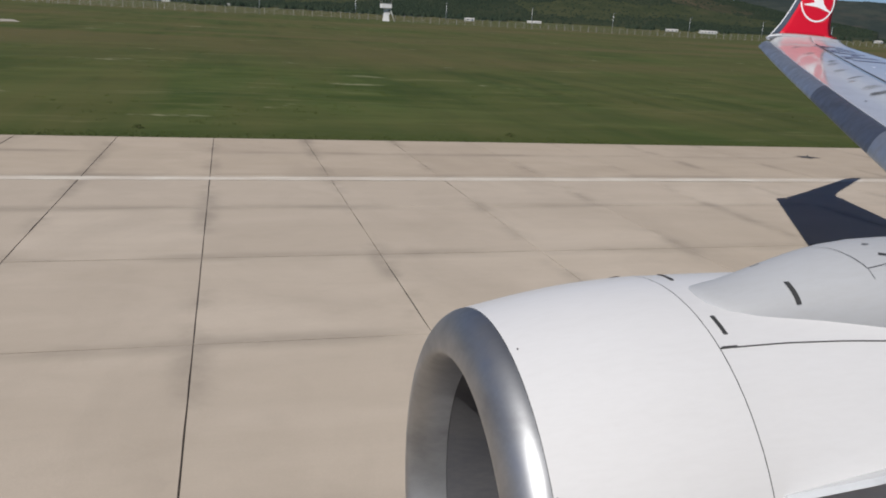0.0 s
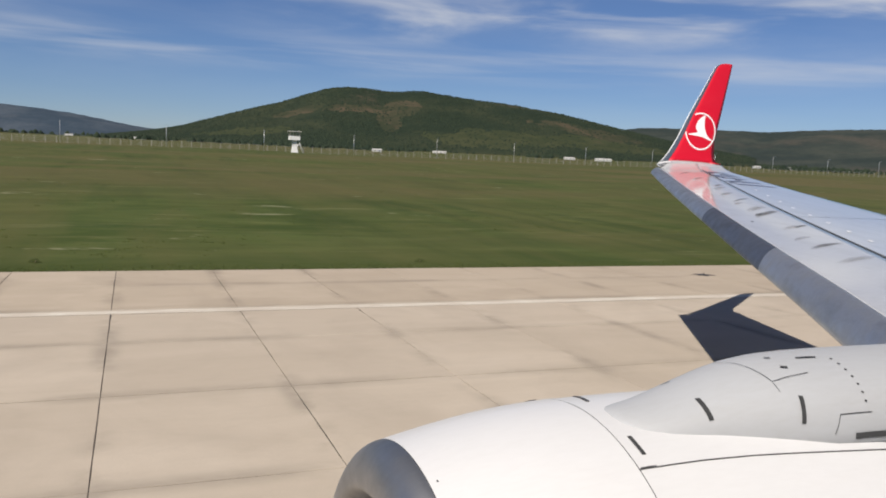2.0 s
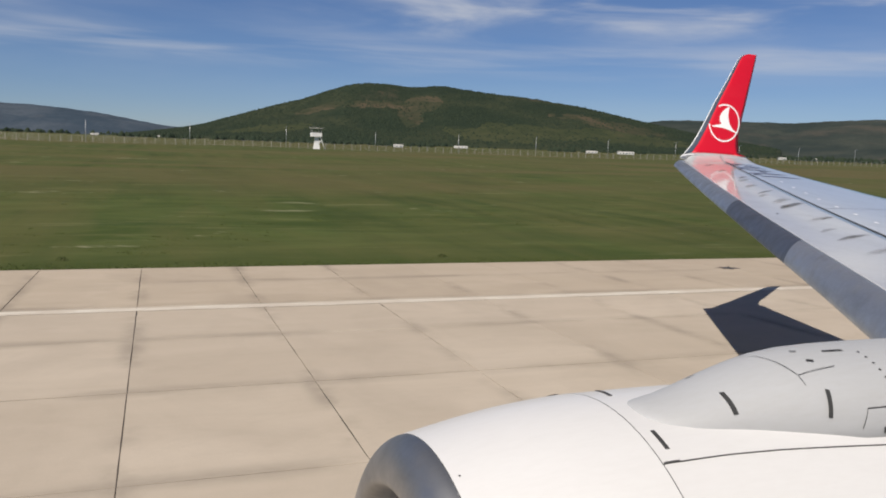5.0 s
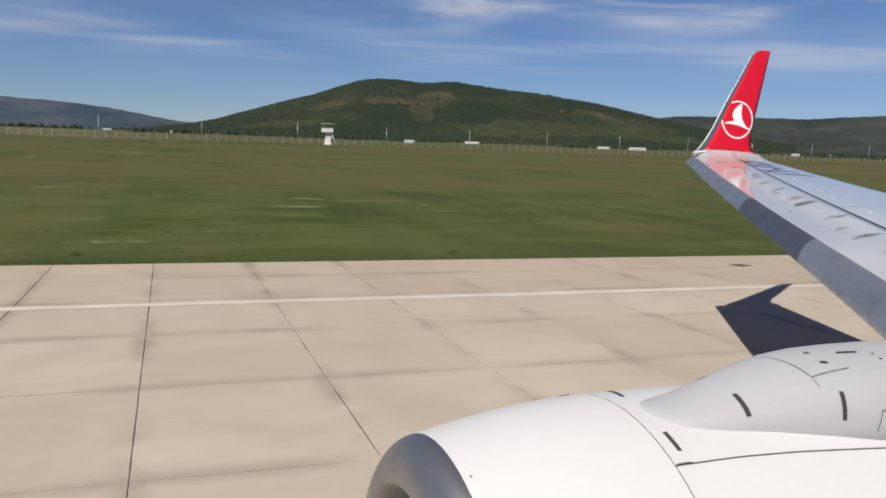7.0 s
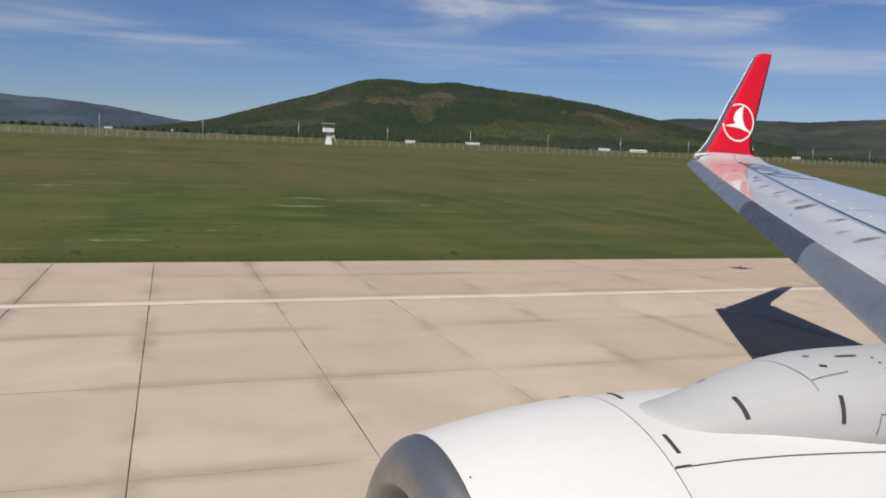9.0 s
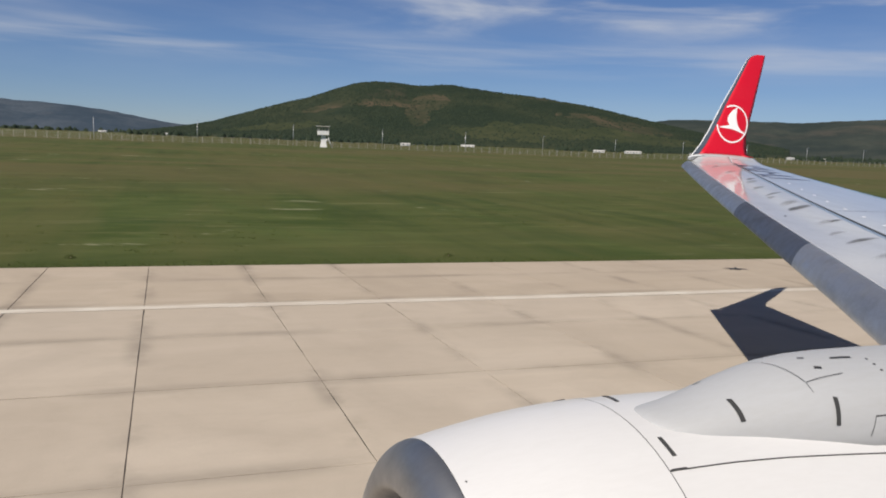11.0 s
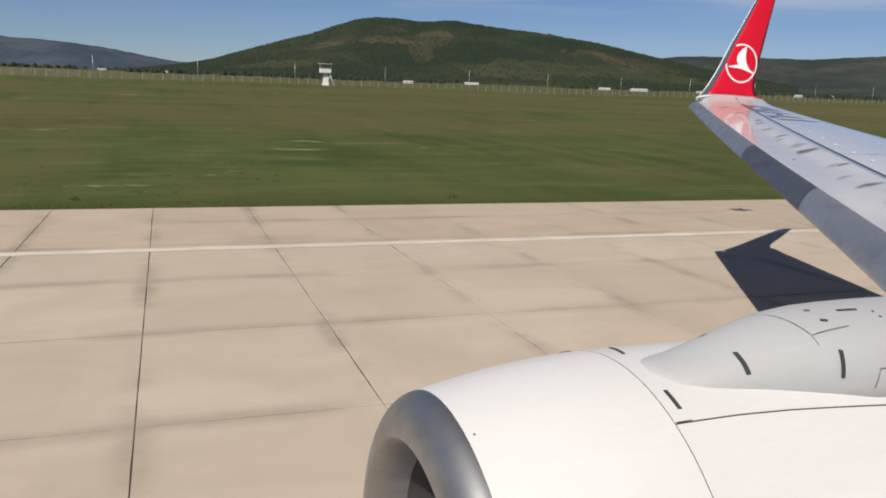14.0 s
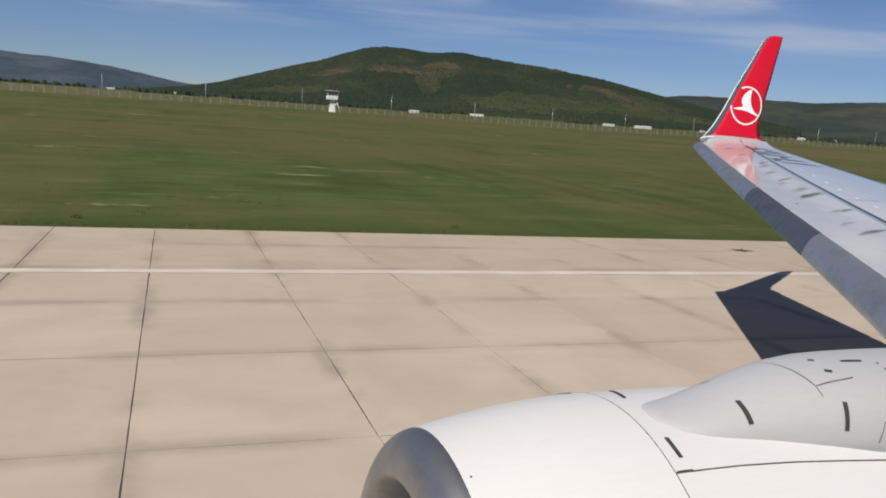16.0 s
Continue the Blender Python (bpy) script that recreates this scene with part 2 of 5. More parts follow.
def grass_ground():
    k = Mat("grass_ground", (0.08, 0.11, 0.03), 0.95)
    k.b.inputs["Specular IOR Level"].default_value = 0.1
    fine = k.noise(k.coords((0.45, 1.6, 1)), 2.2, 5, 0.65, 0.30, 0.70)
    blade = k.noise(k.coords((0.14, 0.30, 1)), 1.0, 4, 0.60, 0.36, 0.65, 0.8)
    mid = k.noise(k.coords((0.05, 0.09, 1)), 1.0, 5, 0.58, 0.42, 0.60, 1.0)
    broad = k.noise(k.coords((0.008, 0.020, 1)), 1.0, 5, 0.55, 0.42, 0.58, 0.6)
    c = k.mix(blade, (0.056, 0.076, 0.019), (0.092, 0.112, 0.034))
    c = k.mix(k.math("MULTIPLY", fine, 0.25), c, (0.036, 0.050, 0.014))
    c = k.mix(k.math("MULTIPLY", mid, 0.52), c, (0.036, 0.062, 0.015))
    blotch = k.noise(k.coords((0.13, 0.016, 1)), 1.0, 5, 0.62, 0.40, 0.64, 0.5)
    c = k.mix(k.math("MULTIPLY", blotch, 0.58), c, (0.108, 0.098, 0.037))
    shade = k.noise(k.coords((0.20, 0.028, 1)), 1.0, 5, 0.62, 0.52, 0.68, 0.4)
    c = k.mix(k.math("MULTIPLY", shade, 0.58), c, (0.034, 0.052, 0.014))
    # drier, browner sward away from the pavement
    pos = k.node("ShaderNodeSeparateXYZ")
    k.link(k.node("ShaderNodeNewGeometry").outputs["Position"], pos.inputs[0])
    away = k.node("ShaderNodeMapRange")
    away.inputs[1].default_value, away.inputs[2].default_value = 32, 130
    away.inputs[3].default_value, away.inputs[4].default_value = 0.25, 0.85
    k.link(pos.outputs[1], away.inputs[0])
    c = k.mix(k.math("MULTIPLY", broad, away.outputs[0]), c, (0.112, 0.093, 0.041))
    dry = k.noise(k.coords((0.11, 0.50, 1)), 1.0, 5, 0.65, 0.60, 0.72)
    c = k.mix(k.math("MULTIPLY", dry, 0.45), c, (0.20, 0.185, 0.09))
    pale = k.noise(k.coords((0.13, 0.20, 1)), 1.0, 4, 0.7, 0.65, 0.69, 0.3)
    c = k.mix(k.math("MULTIPLY", pale, 0.6), c, (0.27, 0.26, 0.16))
    lush = k.noise(k.coords((0.06, 0.22, 1)), 1.0, 5, 0.6, 0.58, 0.70)
    c = k.mix(k.math("MULTIPLY", lush, 0.32), c, (0.032, 0.054, 0.013))
    # lusher growth where water runs off the pavement
    verge = k.node("ShaderNodeMapRange")
    verge.interpolation_type = "SMOOTHSTEP"
    verge.inputs[1].default_value, verge.inputs[2].default_value = 33.0, 29.0
    k.link(k.math("ADD", pos.outputs[1], k.math("MULTIPLY", blotch, 2.5)), verge.inputs[0])
    c = k.mix(k.math("MULTIPLY", verge.outputs[0], 0.42), c, (0.040, 0.064, 0.015))
    k.color(c)
    k.bump(blade, 0.25, 0.08)
    return k.m


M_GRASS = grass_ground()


def tuft_mat(name, a, b):
    k = Mat(name, a, 0.8)
    k.b.inputs["Specular IOR Level"].default_value = 0.15
    rnd = k.node("ShaderNodeNewGeometry").outputs["Random Per Island"]
    k.color(k.mix(rnd, a, b))
    return k.m


M_TUFT = tuft_mat("grass_blades", (0.062, 0.082, 0.022), (0.090, 0.106, 0.034))
M_CLUMP = tuft_mat("grass_tufts", (0.062, 0.082, 0.022), (0.095, 0.112, 0.034))
M_LEAF = tuft_mat("wood_foliage", (0.017, 0.028, 0.018), (0.030, 0.042, 0.024))
M_BUSH = tuft_mat("bush_foliage", (0.046, 0.064, 0.018), (0.085, 0.102, 0.032))


def earth():
    k = Mat("bare_earth", (0.35, 0.27, 0.18), 0.95)
    n = k.noise(k.coords((0.3, 1, 1)), 1.2, 6, 0.65, 0.35, 0.7)
    k.color(k.mix(n, (0.42, 0.33, 0.22), (0.20, 0.17, 0.09)))
    return k.m


M_EARTH = earth()


def hillside(name, dark, light, bare, scale, bare_cut=0.6):
    k = Mat(name, dark, 0.95)
    k.b.inputs["Specular IOR Level"].default_value = 0.05
    patches = k.noise(k.coords((1, 1, 1.6)), scale, 7, 0.6, 0.42, 0.62, 0.7)
    bald = k.noise(k.coords((1, 0.6, 1)), scale * 0.8, 5, 0.55, bare_cut, bare_cut + 0.1, 0.4)
    fine = k.noise(k.coords((1, 1, 1)), scale * 14, 5, 0.7, 0.3, 0.7)
    c = k.mix(patches, dark, light)
    c = k.mix(k.math("MULTIPLY", bald, 0.8), c, bare)
    c = k.mix(k.math("MULTIPLY", fine, 0.45), c, tuple(x * 0.55 for x in dark))
    k.color(c)
    return k.m


M_HILL = hillside("hill_slope", (0.026, 0.038, 0.025), (0.050, 0.058, 0.034), (0.095, 0.078, 0.054), 0.0042, 0.62)
M_HEATH = hillside("heath_slope", (0.042, 0.050, 0.030), (0.072, 0.066, 0.042), (0.112, 0.086, 0.058), 0.012, 0.52)
M_MEADOW = hillside("meadow_slope", (0.045, 0.056, 0.030), (0.068, 0.074, 0.038), (0.09, 0.08, 0.05), 0.009)
M_HILL_FAR = hillside("far_ridge_slope", (0.036, 0.048, 0.044), (0.064, 0.072, 0.060), (0.088, 0.080, 0.066), 0.004, 0.5)
# the far range has its blue distance haze mixed into the slope colours
M_MOUNT_HAZE = hillside("far_mountain_haze", (0.050, 0.072, 0.098), (0.086, 0.106, 0.130), (0.105, 0.115, 0.130), 0.004)
M_POST = Mat("concrete_post", (0.33, 0.32, 0.30), 0.8).m
M_WIRE = Mat("galvanised_wire", (0.45, 0.45, 0.45), 0.5, 0.8).m
M_STEEL = Mat("galvanised_steel", (0.55, 0.56, 0.57), 0.45, 0.7).m
M_WALLW = paint("whitewash", (0.80, 0.79, 0.76), 0.8, 0.0, 0.06)
M_ROOF = paint("sheet_roof", (0.62, 0.60, 0.57), 0.6, 0.0, 0.15)
M_TILE = paint("tile_roof", (0.32, 0.13, 0.08), 0.8, 0.0, 0.2)
M_GLASS = Mat("window_glass", (0.03, 0.04, 0.05), 0.08).m
M_ORANGE = paint("windsock_red", (0.55, 0.07, 0.035), 0.7, 0.0, 0.1)
M_POLE_RED = paint("pole_red", (0.60, 0.13, 0.07), 0.5, 0.1, 0.1)
M_YELLOW = paint("sign_yellow", (0.80, 0.52, 0.03), 0.5, 0.1, 0.05)
M_BLACK = Mat("sign_black", (0.02, 0.02, 0.02), 0.5).m
M_LAMP = Mat("lamp_housing", (0.12, 0.16, 0.24), 0.4, 0.3).m


# ---- building helpers ----
def mesh_ob(name, verts, faces, material, parent=None, smooth=False, label=""):
    me = bpy.data.meshes.new(name)
    me.from_pydata([tuple(v) for v in verts], [], faces)
    me.validate()
    me.materials.append(material)
    if smooth:
        me.polygons.foreach_set("use_smooth", [len(p.vertices) <= 4 for p in me.polygons])
    me.update()
    ob = new(name, me)
    if parent is not None:
        ob.parent = parent
    if label:
        ob["label"] = label
    return ob


def part(name, bm, material, parent=None, label="", smooth=False):
    bmesh.ops.recalc_face_normals(bm, faces=bm.faces)
    me = bpy.data.meshes.new(name)
    bm.to_mesh(me)
    bm.free()
    me.materials.append(material)
    if smooth:
        me.polygons.foreach_set("use_smooth", [True] * len(me.polygons))
    ob = new(name, me)
    if parent is not None:
        ob.parent = parent
    if label:
        ob["label"] = label
    return ob


def add_box(bm, x0, x1, y0, y1, z0, z1, bevel=0.0):
    made = bmesh.ops.create_cube(bm, size=1.0, matrix=Matrix.Translation(((x0 + x1) / 2, (y0 + y1) / 2, (z0 + z1) / 2)) @ Matrix.Diagonal((x1 - x0, y1 - y0, z1 - z0, 1)))
    if bevel:
        edges = list({e for v in made["verts"] for e in v.link_edges})
        bmesh.ops.bevel(bm, geom=edges, offset=bevel, segments=2, affect="EDGES", profile=0.5)


def box(name, x0, x1, y0, y1, z0, z1, material, parent=None, bevel=0.0, label=""):
    bm = bmesh.new()
    add_box(bm, x0, x1, y0, y1, z0, z1, bevel)
    return part(name, bm, material, parent, label)


def tube(bm, a, b, r0, r1=None, seg=10):
    a, b = Vector(a), Vector(b)
    way = b - a
    m = Matrix.Translation((a + b) / 2) @ way.to_track_quat("Z", "Y").to_matrix().to_4x4()
    bmesh.ops.create_cone(bm, cap_ends=True, segments=seg, radius1=r0, radius2=r0 if r1 is None else r1, depth=way.length, matrix=m)


def rod(name, a, b, r0, material, parent=None, r1=None, seg=10, label=""):
    bm = bmesh.new()
    tube(bm, a, b, r0, r1, seg)
    return part(name, bm, material, parent, label, True)


def loft(rings, closed=True, caps=True):
    """Verts and faces of a skin over rings of equal length."""
    n = len(rings[0])
    verts = [p for r in rings for p in r]
    faces = []
    for i in range(len(rings) - 1):
        for j in range(n if closed else n - 1):
            k = (j + 1) % n
            faces.append((i * n + j, i * n + k, (i + 1) * n + k, (i + 1) * n + j))
    if caps and closed:
        faces.append(tuple(range(n))[::-1])
        faces.append(tuple((len(rings) - 1) * n + j for j in range(n)))
    return verts, faces


def empty(name, m=None):
    ob = new(name)
    ob.empty_display_size = 0.3
    if m is not None:
        ob.matrix_world = m
    return ob


def smooth01(t):
    t = min(1.0, max(0.0, t))
    return t * t * (3 - 2 * t)


# ---- ground ----
EDGE = 27.65      # pavement edge, from the eye
CROWN = -1.65     # runway centre line
FALL = 0.014      # cross fall


def pave_z(y):
    return -FALL * y if y > CROWN else -FALL * CROWN + FALL * (y - CROWN)


def land_z(x, y):
    d = abs(y - CROWN)
    if d < 29.2:
        return -0.75
    z = -0.415 + 2.1 * smooth01((d - 29) / 320) + 7.0 * smooth01((d - 330) / 1500)
    if d > 31:
        amp = min(0.32, 0.02 + 0.0022 * (d - 31))
        z += amp * noise.noise(Vector((x * 0.013, y * 0.022, 3.1)))
        z += 0.05 * smooth01((d - 31) / 20) * noise.noise(Vector((x * 0.11, y * 0.16, 9.4)))
    return z


def ground():
    ys = [-4900, -3000, -1500, -700, -300, -150, -80, -50, -40, -34, -31, -30.85]
    ys += [27.55] + [27.7 + 0.9 * i for i in range(30)] + [56 + 2.5 * i for i in range(24)] + [118 + 7 * i for i in range(36)]
    ys += [375 + 30 * i for i in range(25)] + [1150 + 120 * i for i in range(20)] + [3600, 4100, 4600, 4900]
    near = [-60 + 2.0 * i for i in range(90)]
    xs = [-4900, -3600, -2600, -1900, -1400, -1000, -700] + [-500 + 40 * i for i in range(10)] + [-100, -85, -72]
    xs += near + [122 + 6 * i for i in range(25)] + [280 + 30 * i for i in range(30)] + [1250, 1500, 1900, 2400, 3100, 4000, 4900]
    verts = [(x, y, land_z(x, y)) for y in ys for x in xs]
    n = len(xs)
    faces = [(j * n + i, j * n + i + 1, (j + 1) * n + i + 1, (j + 1) * n + i) for j in range(len(ys) - 1) for i in range(n - 1)]
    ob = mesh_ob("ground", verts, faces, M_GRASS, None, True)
    tagged(ob, "green and dry brown airfield grass beside the runway", "grass field", kind="structure")


ground()


def ridge(name, material, az0, az1, crest, d0, d1, d2, tall, rough, seed, label, cols=220, rows=70):
    """A hill as a grid in azimuth and distance; crest gives its height angle over azimuth."""
    verts, faces = [], []
    for i in range(cols + 1):
        az = az0 + (az1 - az0) * i / cols
        el = crest(az)
        for j in range(rows + 1):
            d = d0 + (d2 - d0) * j / rows
            x, y = d * math.sin(radians(az)), d * math.cos(radians(az))
            f = smooth01((d - d0) / (d1 - d0)) if d < d1 else 1 - smooth01((d - d1) / (d2 - d1)) * 0.8
            h = tall * d1 * math.tan(radians(max(el, 0.0))) * f
            n1 = noise.fractal(Vector((x * 0.0016, y * 0.0016, seed)), 1.0, 2.0, 5)
            n2 = noise.noise(Vector((x * 0.045, y * 0.045, seed + 4)))
            h += f * (1 - 0.75 * f) * rough * 34 * n1 * min(1, el) + rough * 3.0 * n2 * min(1, f * 3) * min(1, el)
            base = land_z(x, y) - 3.0 - 10 * (1 - min(1, f * 12))
            verts.append((x, y, base + h + 3.8 * f))
    n = rows + 1
    for i in range(cols):
        for j in range(rows):
            faces.append((i * n + j, i * n + j + 1, (i + 1) * n + j + 1, (i + 1) * n + j))
    ob = mesh_ob(name, verts, faces, material, None, True)
    return tagged(ob, label, "hill", kind="structure")


def profile(stops):
    a = [s[0] for s in stops]
    e = [s[1] for s in stops]
    return lambda az: float(np.interp(az, a, e))


def soften(fn, w):
    return lambda az: sum(fn(az + w * k) for k in (-2, -1, 0, 1, 2)) / 5


main_crest = soften(profile([(-3, 0), (1.4, 0.66), (3.0, 1.0), (4.9, 1.58), (7.5, 2.33), (9.8, 2.83), (11.3, 3.38), (12.9, 3.96), (14.8, 4.09), (17.2, 3.91), (19.1, 4.15), (20.3, 4.02), (23.1, 3.65), (25.8, 3.42), (29, 2.95), (30.9, 2.52), (32.8, 2.06), (37, 1.3), (42, 0.5)]), 0.28)
hill_ob = ridge("hill_1", M_HILL, -3, 42, main_crest, 1750, 2900, 3500, 1.0, 1.0, 2.0, "broad wooded hill with brown bare clearings", 300, 110)


def cover(az, rise):
    """What grows at a place on the hill: 0 wood, 1 heath, 2 meadow. rise: share of the local crest height."""
    n = noise.fractal(Vector((az * 0.9, rise * 6, 1.3)), 1.0, 2.0, 4) * 0.5
    for a, r, wa, wr, kind in ((15.0, 0.58, 3.0, 0.06, 1), (17.9, 0.62, 1.5, 0.14, 1), (17.2, 0.42, 0.9, 0.16, 1), (23.8, 0.20, 3.6, 0.11, 2), (11.0, 0.62, 1.6, 0.07, 1), (31.0, 0.62, 3.5, 0.13, 1), (27.0, 0.27, 5.0, 0.12, 2), (32.5, 0.35, 4.0, 0.16, 2), (7.0, 0.30, 3.0, 0.10, 2), (22.0, 0.20, 2.5, 0.07, 2)):
        d = ((az - a) / wa) ** 2 + ((rise - r) / wr) ** 2
        if d < 1 + 1.5 * n:
            return kind
    return 0


hill_ob.data.materials.append(M_HEATH)
hill_ob.data.materials.append(M_MEADOW)
for poly in hill_ob.data.polygons:
    c = poly.center
    az_ = math.degrees(math.atan2(c.x, c.y))
    top_ = 2900 * math.tan(radians(max(0.3, main_crest(az_))))
    poly.material_index = cover(az_, (c.z - 8) / top_)
back_crest = soften(profile([(26, 0.2), (31, 1.5), (33.5, 2.06), (35, 2.21), (36.3, 2.10), (41, 2.18), (43, 2.22), (44.9, 2.43), (47, 2.54), (52, 2.8), (60, 2.2), (75, 1.2)]), 0.5)
ridge("hill_2", M_HILL_FAR, 26, 75, back_crest, 2300, 3900, 4300, 1.0, 1.2, 7.0, "long dull green ridge behind the airfield", 200, 50)
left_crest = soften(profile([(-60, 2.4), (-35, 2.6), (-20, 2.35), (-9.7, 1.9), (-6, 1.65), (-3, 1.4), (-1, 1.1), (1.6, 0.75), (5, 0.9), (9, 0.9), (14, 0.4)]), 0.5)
ridge("hill_3", M_MOUNT_HAZE, -60, 14, left_crest, 3600, 4600, 4850, 1.0, 1.4, 11.0, "far mountain range with blue-grey haze in its colour", 220, 40)


# ---- aircraft ----
plane = empty("airliner")
tagged(plane, "white and grey twin-engine airliner with a red winglet on the runway", "airliner")

NY = 3.18


def nac_c(x):
    return 1.37 + 0.1442 * (x - 1.1) if x < 2.0 else 1.50 + 0.03 * (x - 2.0)


def nac_r(x):
    """Outer radius of the engine cowl along its length."""
    if x < 1.12:
        u = (1.12 - x) / 0.14
        return 0.93 + 0.185 * math.sqrt(max(0.0, 1 - u * u)) if u < 1 else 0.93
    if x < 2.0:
        return 1.115 + 0.028 * math.sin(math.pi * (x - 1.12) / 1.0)
    return 1.122 - 0.030 * (x - 2.0) ** 2 if x < 3.4 else 1.063 - 0.26 * (x - 3.4)


def nac_p(x, deg, lift=0.0):
    r = nac_r(x) + lift
    return Vector((x, NY + r * math.cos(radians(deg)), nac_c(x) + r * math.sin(radians(deg))))


def revolve(stations, seg=96):
    return [[(x, NY + r * math.cos(2 * math.pi * k / seg), c + r * math.sin(2 * math.pi * k / seg)) for k in range(seg)] for x, r, c in stations]


def shell(name, stations, material, parent, label="", seg=96):
    v, f = loft(revolve(stations, seg), True, False)
    return mesh_ob(name, v, f, material, parent, True, label)


def engine():
    xs = [1.122 + (1.971 - 1.122) * i / 14 for i in range(15)]
    cowl = [(x, nac_r(x), nac_c(x)) for x in xs]
    body = shell("engine_cowl", cowl, M_WHITE, plane, "smooth white engine cowl")
    xs = [1.975 + 1.925 * i / 20 for i in range(21)]
    shell("reverser_cowl", [(x, nac_r(x), nac_c(x)) for x in xs] + [(3.9, 0.86, nac_c(3.9)), (3.4, 0.85, nac_c(3.4))], M_WHITE, body)
    shell("seam_band", [(1.08, 1.0, nac_c(1.12)), (1.11, 1.10, nac_c(1.12)), (1.9, 1.108, nac_c(1.9)), (2.1, 1.112, nac_c(2.1))], M_DARK, body)
    # polished lip: from the throat, round the highlight, to the cowl
    lip = [(1.20, 0.838, 1.383), (1.14, 0.850, 1.375), (1.09, 0.862, 1.368), (1.04, 0.880, 1.361), (1.005, 0.900, 1.3562), (0.988, 0.915, 1.3538)]
    for k in range(17):
        u = 1 - k / 16
        x = 1.12 - 0.14 * math.sin(u * math.pi / 2)
        lip.append((x, nac_r(x), nac_c(x)))
    shell("inlet_lip", lip, M_LIP, body, "polished bare metal inlet lip", 128)
    shell("inlet_duct", [(1.203, 0.839, 1.383), (1.30, 0.815, 1.395), (1.5, 0.795, 1.42), (1.75, 0.80, 1.45), (2.1, 0.80, 1.48)], M_LINER, body, "dark acoustic inlet lining")
    bm = bmesh.new()
    for k in range(24):
        a = 2 * math.pi * k / 24
        r0, r1 = 0.2, 0.77
        quad = []
        for r, w, dx in ((r0, 0.05, 0.09), (r1, 0.09, 0.05)):
            for s in (-1, 1):
                quad.append(bm.verts.new((1.86 + s * dx, NY + r * math.cos(a) - s * w * math.sin(a), 1.46 + r * math.sin(a) + s * w * math.cos(a))))
        bm.faces.new((quad[0], quad[1], quad[3], quad[2]))
    part("fan", bm, M_FAN, body, "dark titanium fan blades")
    shell("spinner", [(1.45, 0.005, 1.46), (1.55, 0.07, 1.46), (1.7, 0.16, 1.46), (1.9, 0.22, 1.46)], M_FAN, body, "", 32)
    # near-black disc behind the fan, painting the darkness deep in the duct
    bm = bmesh.new()
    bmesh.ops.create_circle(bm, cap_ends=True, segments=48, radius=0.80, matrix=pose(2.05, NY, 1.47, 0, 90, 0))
    part("duct_dark", bm, M_DARK, body)
    shell("exhaust_nozzle", [(3.3, 0.62, 1.53), (3.9, 0.60, 1.55), (4.6, 0.44, 1.57), (4.6, 0.40, 1.57), (4.1, 0.46, 1.56)], M_EXHAUST, body, "bare brown-grey metal exhaust nozzle", 48)

    def strip(name, stops, width, material, lift=0.004, parent=body, label=""):
        """A narrow band laid over the cowl along (x, angle) stops."""
        fine = []
        for (x0, a0), (x1, a1) in zip(stops, stops[1:]):
            for k in range(8):
                fine.append((x0 + (x1 - x0) * k / 8, a0 + (a1 - a0) * k / 8))
        fine.append(stops[-1])
        pts = [nac_p(x, a, lift) for x, a in fine]
        verts, faces = [], []
        for i, (p, (x, a)) in enumerate(zip(pts, fine)):
            way = (pts[min(i + 1, len(pts) - 1)] - pts[max(i - 1, 0)]).normalized()
            out = Vector((0, math.cos(radians(a)), math.sin(radians(a))))
            side = way.cross(out).normalized() * width / 2
            verts += [p + side, p - side, p - side - out * 0.012, p + side - out * 0.012]
            if i:
                b = 4 * i
                for j in range(4):
                    faces.append((b - 4 + j, b - 4 + (j + 1) % 4, b + (j + 1) % 4, b + j))
        faces += [(3, 2, 1, 0), tuple(len(verts) - 4 + j for j in range(4))]
        return mesh_ob(name, verts, faces, material, parent, False, label)

    strip("hinge_seam", [(1.975, 115.2), (2.12, 115.1), (2.3, 115.1), (2.57, 115.6), (3.1, 117.3), (3.8, 119.2)], 0.005, M_MARK)
    strip("seam_notch", [(1.979, 115.1), (2.02, 114.9), (2.06, 114.95)], 0.010, M_MARK)
    strip("latch_mark", [(2.043, 104.8), (2.043, 111.2)], 0.020, M_MARK)
    strip("latch_mark", [(2.12, 73.5), (2.075, 84)], 0.018, M_MARK)
    strip("latch_mark", [(1.93, 60), (1.93, 70)], 0.012, M_MARK)
    for k in range(15):
        strip("rivet", [(1.135, 138 + 2.6 * k), (1.135, 138.35 + 2.6 * k)], 0.006, M_LINER, 0.002)
    # thin fin on the inboard flank
    verts = []
    for x, h in ((2.02, 0.02), (2.3, 0.16), (2.7, 0.27), (3.1, 0.30), (3.3, 0.28)):
        a = 148 - (x - 2.02) * 5
        for lift in (-0.01, h):
            p = nac_p(x, a, lift)
            verts += [p + Vector((0, 0.012, 0.008)), p - Vector((0, 0.012, 0.008))]
    faces = []
    for i in range(4):
        b = 4 * i
        faces += [(b, b + 2, b + 6, b + 4), (b + 1, b + 5, b + 7, b + 3), (b + 2, b + 3, b + 7, b + 6)]
    faces += [(16, 17, 19, 18), (0, 1, 3, 2)]
    mesh_ob("chine", verts, faces, M_WING_REAR, body, False, "grey fin on the cowl flank")
    dot = bmesh.new()
    bmesh.ops.create_circle(dot, cap_ends=True, segments=10, radius=0.005, matrix=Matrix.Translation(nac_p(1.155, 103.5, 0.003)) @ pose(0, 0, 0, 20, 0, 0))
    part("drain_hole", dot, M_MARK, body)
    return body


engine_cowl = engine()


